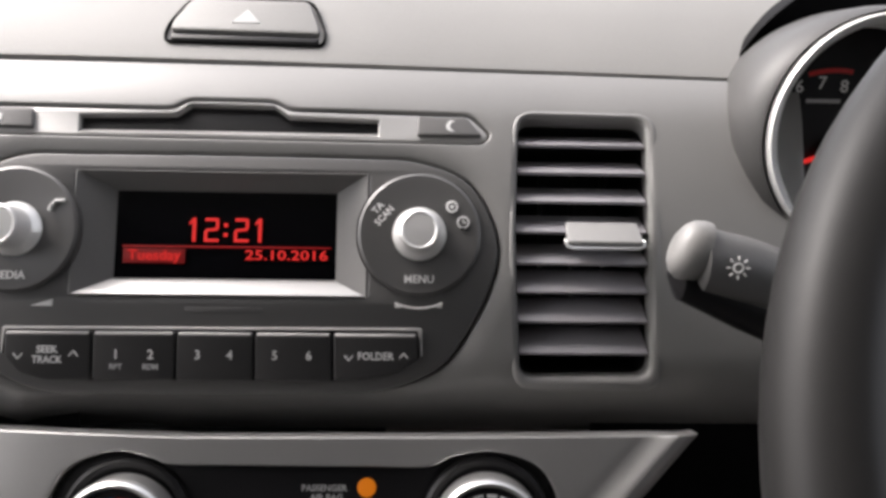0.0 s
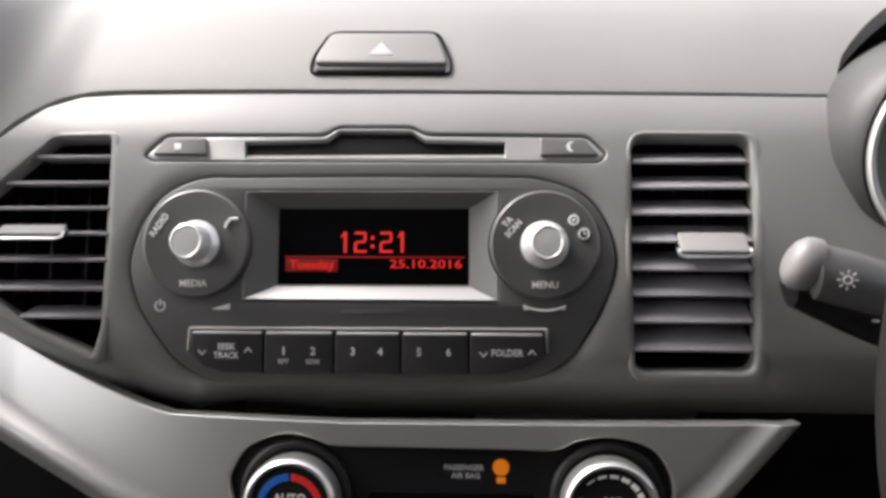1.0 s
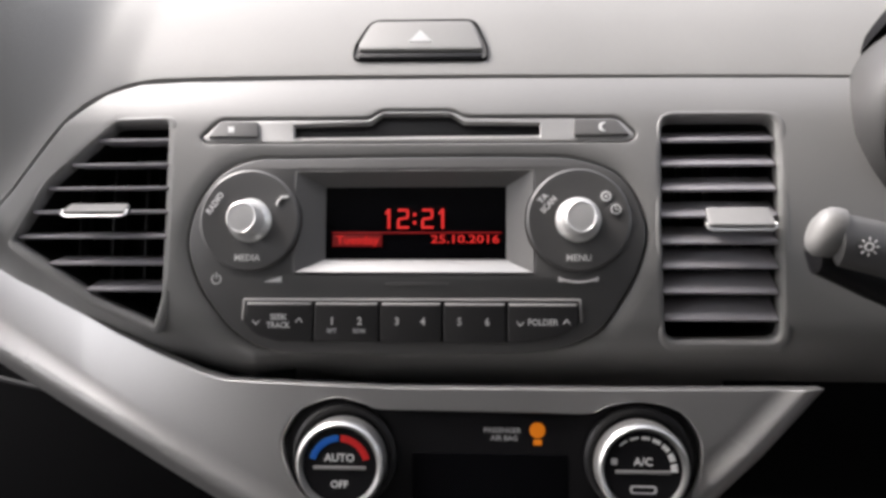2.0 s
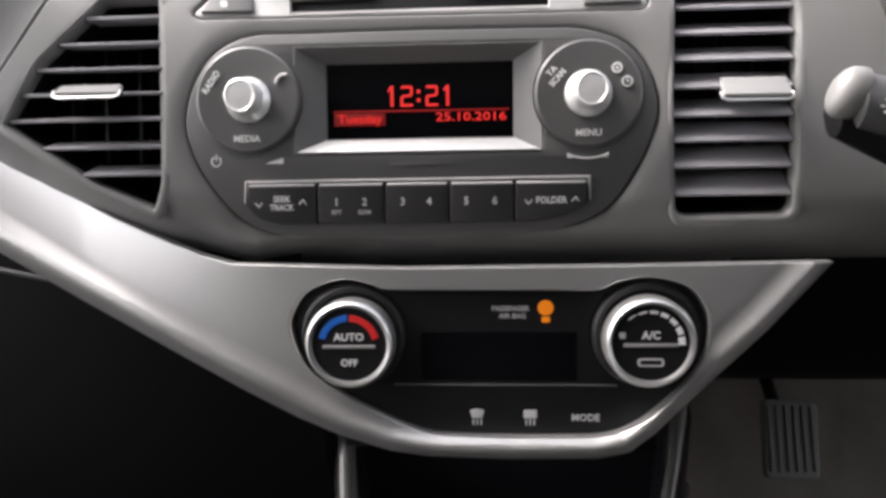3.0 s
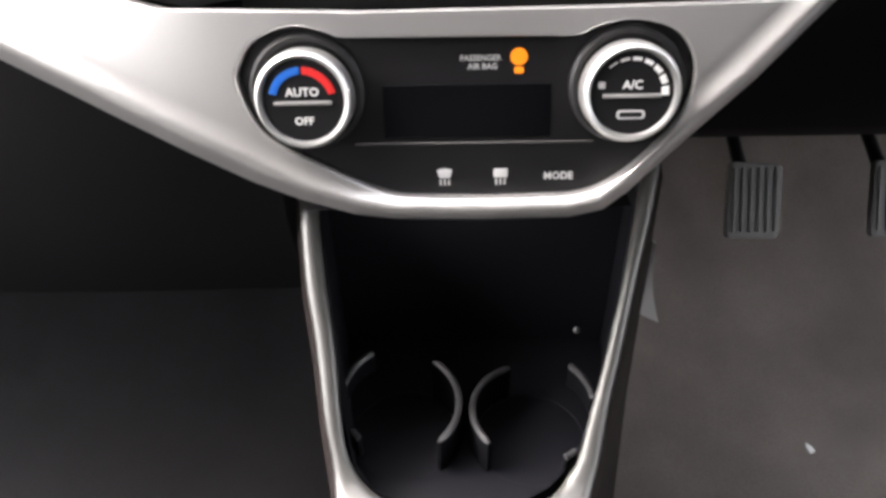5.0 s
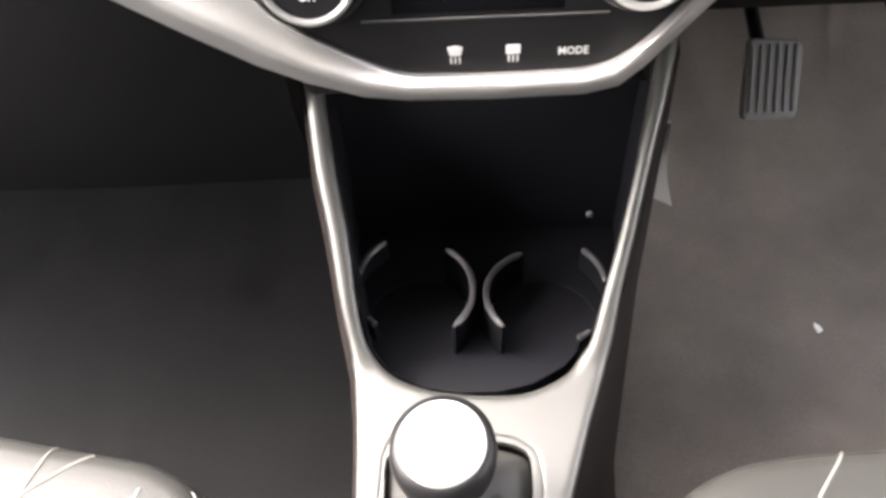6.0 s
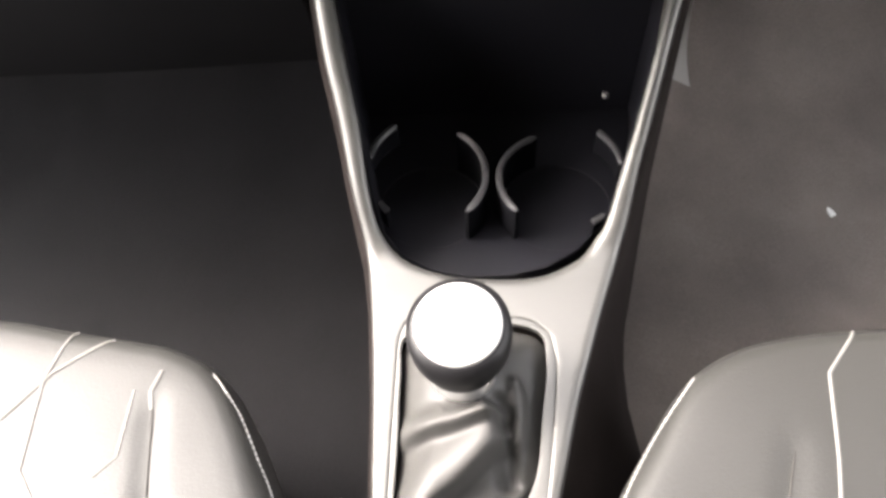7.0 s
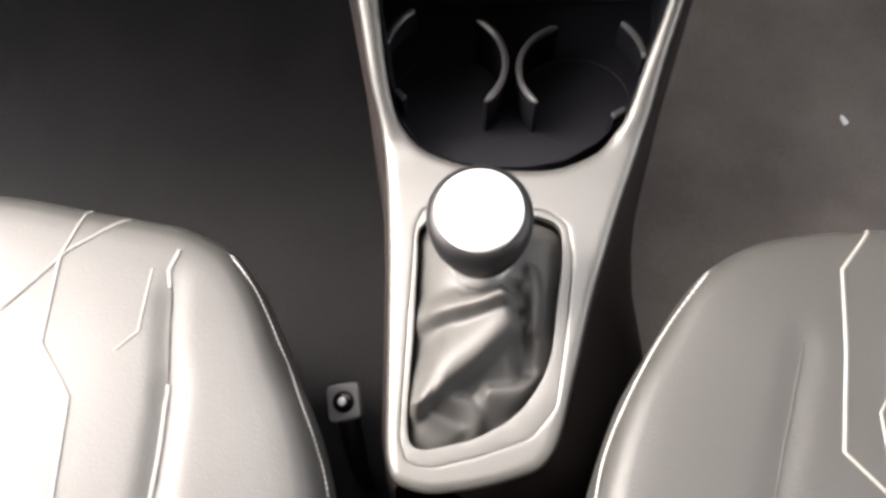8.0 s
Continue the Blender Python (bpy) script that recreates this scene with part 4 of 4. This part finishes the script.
for cx, cy, r, a0, a1, lip, lip_end in ((-44, 0, 35, 122, 172, 0.307, 0.304), (-44, 0, 35, -50, 58, 0.290, 0.298), (38, -4, 36, 108, 222, 0.290, 0.290), (38, -4, 36, 0, 46, 0.300, 0.302), (-44, 0, 34, 211, 225, 0.290, 0.290), (38, -4, 36.5, -64, -50, 0.288, 0.288)):
    low = 0.259 if abs(a1 - a0) > 90 else lip - 0.016
    pts = []
    for i in range(21):
        a = radians(a0 + (a1 - a0) * i / 20)
        pts.append((0.0415 + 0.001 * (cx + r * math.cos(a)), -0.04 + 0.001 * (cy + r * math.sin(a)), lip + (lip_end - lip) * i / 20))

    def ring_at(x, y, k, z):
        return (x + (x - 0.0415 - cx * 0.001) * k, y + (y + 0.04 - cy * 0.001) * k, z)

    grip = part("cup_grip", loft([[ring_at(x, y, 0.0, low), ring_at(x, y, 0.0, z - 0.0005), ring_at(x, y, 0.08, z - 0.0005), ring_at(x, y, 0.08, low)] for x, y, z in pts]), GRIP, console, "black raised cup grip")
    # The lip's paler colour stands for the highlight along the grip's rim.
    part("grip_lip", tube([ring_at(x, y, 0.04, z) for x, y, z in pts], [0.0009] + [0.0022] * 19 + [0.0011], 8), TRAY_HIGHLIGHT, grip, "grey lip, paler to carry the rim's highlight")
part("side_flap", loft([[(0.167, 0.049, 0.350 - 0.066 * f), (0.1685 + 0.0135 * f * f, 0.048, 0.350 - 0.074 * f), (0.1685 + 0.0135 * f * f, 0.052, 0.350 - 0.074 * f), (0.167, 0.053, 0.350 - 0.066 * f)] for f in [i / 8 for i in range(9)]]), FLAPM, console, "pale grey side flap")

# ---- gear lever ----
lever = thing("gear_lever", "gear lever with silver-capped round knob and wrinkled leatherette boot", "gear lever")
KNOB = look((0.0155, -0.171, 0.334), (0.011, -0.194, 0.475)) @ pose(0, 0, 0, 0, 180, 0)
LEAN = KNOB.to_3x3().inverted() @ Vector((0, 1, 0))


def leant(bm):
    """The shaft runs back towards the seats below the knob."""
    for v in bm.verts:
        v.co += LEAN * 0.36 * min(0.0, v.co.z + 0.005)
    bm.transform(KNOB)
    return bm


part("knob", leant(lathe([(13, -36), (17, -30), (21.5, -23), (25.4, -14), (26.4, -9), (25.8, -4), (23.4, -0.8), (21.8, -0.2), (0, -0.4)], 64)), BLACK, lever, "black rounded knob")
part("cap", lathe([(21.6, -1.2), (21.5, 0.2), (20.6, 1.2), (16, 2.0), (0, 2.4)], 64, KNOB), BRIGHT, lever, "bright silver cap")
part("collar", leant(lathe([(14.5, -41.5), (16.6, -39.4), (17.8, -36.6), (17.2, -33.8), (15.5, -31)], 48)), CHROME, lever, "chrome collar")
boot = []
N, ROWS_UP = 190, 56
# folds of the boot: a crest line, its height, and how far it falls off on its left and its right
FOLDS = [
    ([(-22, -206), (-4, -207.5), (14, -206.5), (32, -202)], 11.0, 17, 4.0),
    ([(-16, -251), (2, -238), (18, -226), (34, -213)], 15.0, 26, 5.0),
    ([(33, -192), (38, -210), (38, -228)], -8.0, 8, 10.0),
    ([(44, -182), (45, -198), (43, -211)], 6.0, 6, 7.0),
    ([(20, -243), (36, -241), (49, -234)], 8.0, 7, 15.0),
    ([(-2, -246), (8, -248), (14, -255), (15, -266)], 5.0, 6, 10.0),
]
FLAP = [Vector((-24, -246)), Vector((-24, -279)), Vector((6, -260))]


def folds(x, y):
    q, total = Vector((x, y)), 0.0
    for line, high, left, right in FOLDS:
        best = None
        pts = [Vector(p) for p in smooth(line, 4, closed=False)]
        for k, (a, b) in enumerate(zip(pts, pts[1:])):
            d = (b - a).normalized()
            t = (q - a).dot(d)
            over = max(-t if k == 0 else 0.0, t - (b - a).length if k == len(pts) - 2 else 0.0, 0.0)
            near = (q - a - d * max(0.0, min((b - a).length, t))).length
            if best is None or near < best[0]:
                best = (near, d.x * (q - a).y - d.y * (q - a).x, over)
        near, s, over = best
        total += high * eased(1 - near / (left if s > 0 else right)) * eased(1 - over / 12)
    inside = min(((b - a).x * (q - a).y - (b - a).y * (q - a).x) / (b - a).length for a, b in zip(FLAP, FLAP[1:] + FLAP[:1]))
    return total + 3.6 * eased(1 + inside / 2.6) - 2.0 * eased(inside / 7)


SHAFT = KNOB @ (Vector((0, 0, -0.040)) - LEAN * 0.36 * 0.035)
for k in range(ROWS_UP + 1):
    f = k / ROWS_UP
    row = []
    for i in range(N):
        q = i / N * len(BOOT_HOLE)
        a, b = BOOT_HOLE[int(q) % len(BOOT_HOLE)], BOOT_HOLE[(int(q) + 1) % len(BOOT_HOLE)]
        h = a + (b - a) * (q % 1)
        p, n = along(h.y * 0.001)
        base = Vector((h.x * 0.001, p.x, p.y - 0.010))
        ang = math.atan2(base.y - SHAFT.y, base.x - SHAFT.x)
        top = SHAFT + Vector((0.0165 * math.cos(ang), 0.0165 * math.sin(ang), 0.0))
        m = base.lerp(top, f)
        m.z = base.z + (top.z - base.z) * (0.55 * f + 0.45 * math.sin(math.pi / 2 * f))
        swell = min(1.0, f / 0.10) * min(1.0, (1 - f) / 0.12)
        fold = folds(m.x * 1000 + 1.2 * noise.noise(m * 40), m.y * 1000 + 1.2 * noise.noise(m * 40 + Vector((5, 5, 5))))
        m.z += 0.001 * swell * (fold + 0.6 * noise.noise(m * 60))
        row.append(m)
    boot.append(row)
skin = loft(boot, ends=False)
for _ in range(2):
    bmesh.ops.smooth_vert(skin, verts=[v for v in skin.verts if not v.is_boundary], factor=0.5, use_axis_x=True, use_axis_y=True, use_axis_z=True)
part("boot", skin, LEATHER, lever, "creased dark grey leatherette boot", 70)

# ---- seats ----
from mathutils.bvhtree import BVHTree


def seat(name, label, edge, top_z, lines, seams, stitch, lift):
    s = thing(name, label, "car seat", None, "front seats")
    line = smooth(edge, 5)
    c = sum((Vector(p) for p in line), Vector((0, 0))) / len(line)
    c.y = -0.40 * 1000

    def height(x, y):
        z = 0.0
        for (ax, ay), (bx, by), depth, width in seams:
            a, b, p = Vector((ax, ay)), Vector((bx, by)), Vector((x, y))
            f = max(0, min(1, (p - a).dot(b - a) / (b - a).length_squared))
            z -= depth * math.exp(-(((p - a - (b - a) * f).length / width) ** 2))
        z += lift * (y + 160) / 100
        return z + 0.9 * noise.noise(Vector((x * 0.012, y * 0.012, 3)))

    rings = []
    shape = [(0.93, -150), (0.975, -110), (0.995, -60), (1.0, -36), (0.9985, -24), (0.995, -13), (0.988, -6), (0.977, -2.0), (0.958, -0.4), (0.93, 0)] + [(0.9 - 0.03 * i, 0.4 + 0.25 * i) for i in range(29)] + [(0.02, 8)]
    for f, z in shape:
        row = []
        for p in line:
            # the rim keeps a constant width, whatever the distance from the middle
            rim = p - (p - c).normalized() * (1.3 + (1 - max(f, 0.93)) * 330)
            q = c + (rim - c) * min(1, f / 0.93)
            row.append((q.x * 0.001, q.y * 0.001, top_z + 0.001 * (z + (height(q.x, q.y) if z > -30 else lift * (q.y + 160) / 100))))
        rings.append(row)
    skin = loft(rings)
    tree = BVHTree.FromBMesh(skin)
    part("cushion", skin, VINYL, s, "pale grey vinyl cushion", 80)

    def above(x, y, up):
        """A point on the cushion's skin, or up millimetres off it."""
        hit, normal, *_ = tree.ray_cast(Vector((x * 0.001, y * 0.001, 1.0)), Vector((0, 0, -1)))
        if hit is None:
            return Vector((x * 0.001, y * 0.001, top_z - 0.01))
        return hit + (normal if normal.z > 0 else -normal) * up * 0.001

    for pts, r in lines:
        path = [Vector(a).lerp(Vector(b), i / 8) for a, b in zip(pts, pts[1:]) for i in range(8)] + [Vector(pts[-1])]
        part("piping", tube([above(p[0], p[1], r * 0.35) for p in path], r * 0.001, 6), PIPING, s, "raised cream piping line")
    for (ax, ay), (bx, by), deep, _ in seams:
        if deep > 2.5:
            continue
        path = [above(ax + (bx - ax) * i / 16, ay + (by - ay) * i / 16, 0.0) for i in range(17)]
        part("seam", tube(path, [0.0002] + [0.0006] * 15 + [0.0002], 6), SEAM, s, "dark sewn seam")
    bm = bmesh.new()
    path = [p - (p - c).normalized() * 1.3 for p in smooth(stitch, 11, closed=False)]
    for i in range(0, len(path) - 1, 1):
        a, b = above(path[i].x, path[i].y, 0.5), above(path[i + 1].x, path[i + 1].y, 0.5)
        one = tube([a, a.lerp(b, 0.1), a.lerp(b, 0.66), a.lerp(b, 0.78)], [0.0004, 0.0006, 0.0006, 0.0004], 6)
        me = bpy.data.meshes.new("stitch")
        one.to_mesh(me)
        one.free()
        bm.from_mesh(me)
        bpy.data.meshes.remove(me)
    part("stitching", bm, STITCH, s, "row of white stitches along the edge")
    return s


LEFT_EDGE = [(-246, -132), (-196, -142), (-151.5, -151), (-136, -155.5), (-113, -169), (-95, -195), (-79, -229.5), (-65, -257.5), (-53, -298), (-47, -345), (-46, -420), (-50, -560), (-62, -650), (-300, -670), (-560, -650), (-578, -400), (-562, -220), (-520, -155), (-420, -131), (-330, -126)]
RIGHT_EDGE = [(225, -151), (191, -153.5), (159, -161), (131, -179), (109, -209), (87.5, -241), (73, -273), (65.5, -298), (60, -345), (58, -420), (62, -560), (74, -650), (310, -670), (570, -650), (592, -400), (576, -230), (540, -176), (450, -154), (330, -148)]
seat("passenger_seat", "pale grey vinyl passenger seat cushion with cream piping", LEFT_EDGE, 0.302, [([(-172, -330), (-172, -299), (-177, -254), (-198, -227), (-202, -178), (-195, -148)], 1.0), ([(-240, -226), (-225, -210), (-211, -192), (-199, -175), (-172, -154)], 1.0), ([(-161, -231), (-151.5, -221), (-151.7, -186)], 0.7), ([(-140, -175), (-143, -187), (-141, -196)], 1.1), ([(-132.5, -247), (-130.5, -279), (-130, -330)], 1.2)], [((-140.5, -196), (-132.5, -247), 2.4, 4.0), ((-130.5, -250), (-127.5, -340), 3.0, 5.0)], [(-114, -174), (-98, -195), (-82.5, -225), (-71.5, -248), (-62, -270), (-54, -298), (-48.8, -345)], 0.0)
seat("driver_seat", "grey vinyl driver seat cushion with white stitched seams", RIGHT_EDGE, 0.292, [([(226, -155), (218, -164.5), (202, -182.7), (192, -228), (179, -276), (193.3, -294.7), (222, -328)], 0.9), ([(206, -250), (200, -258), (196, -300)], 0.6)], [((174, -222.5), (140, -308), 2.4, 4.0)], [(136, -179), (112, -208), (91, -239.5), (76, -268.5), (66.8, -298), (61.2, -345)], 0.0)

# ---- small things ----
anchor = thing("seat_belt_anchor", "grey seat belt anchor with a bolt beside the console", "belt anchor", pose(-0.064, -0.2265, 0.205, 14, -8, 6))
part("plate", plate(rect(-10, -11, 10, 11, 4), -3, 3, (), 1.2), RADIO, anchor, "grey anchor plate")
part("bolt", lathe([(6.5, 2), (6.2, 5), (4, 6.4), (0, 6.6)], 24), GLOSS, anchor, "dark bolt head")
# Bright spot modelled on the dark bolt in place of a highlight.
part("bolt_highlight", lathe([(2.6, 6.2), (2.2, 7.4), (0, 7.8)], 16), BRIGHT, anchor, "bright spot standing for the bolt's highlight")
part("stem", tube([(0, -0.008, -0.002), (-0.001, -0.02, -0.012), (-0.010, -0.045, -0.06), (-0.016, -0.055, -0.103)], [0.007, 0.007, 0.006, 0.006], 12), BLACK, anchor, "dark bracket")


def pedal(x, wide):
    p = thing("pedal", "ribbed grey rubber foot pedal", "pedal", pose(x, 0.172, 0.299, 58), "foot pedals")
    part("pad", plate(rounded([(-wide / 2, -33), (wide / 2, -33), (wide / 2 + 2, 30), (-wide / 2 + 2, 33)], 6, 4), -5, 4, (), 2), RUBBER, p, "worn rubber pad")
    for k in range(6):
        u = -wide / 2 + 6 + (wide - 10) * k / 5
        part("rib", block((u - 1.4) * 0.001, -0.027, 0.003, (u + 1.4) * 0.001, 0.027, 0.0058, 0.0008), RUBBER, p)
    part("arm", tube([(0.002, 0.0, -0.004), (0.003, 0.02, -0.03), (0.004, 0.10, -0.09), (0.004, 0.19, -0.13)], 0.006, 10), BLACK, p, "black steel arm")
    return p


pedal(0.285, 45)
pedal(0.408, 48)
scrap = tagged(ob_from("paper_scrap", plate(rounded([(-3, -5), (3.5, -4), (3, 1), (0.5, 6), (-2.5, 2)], 1, 2), -0.4, 0.4, (), 0.2, pose(0.343, 0.056, FLOOR_Z + 0.012, 8, 5, 20)), WHITE), "tiny white scrap lying on the carpet", "scrap")
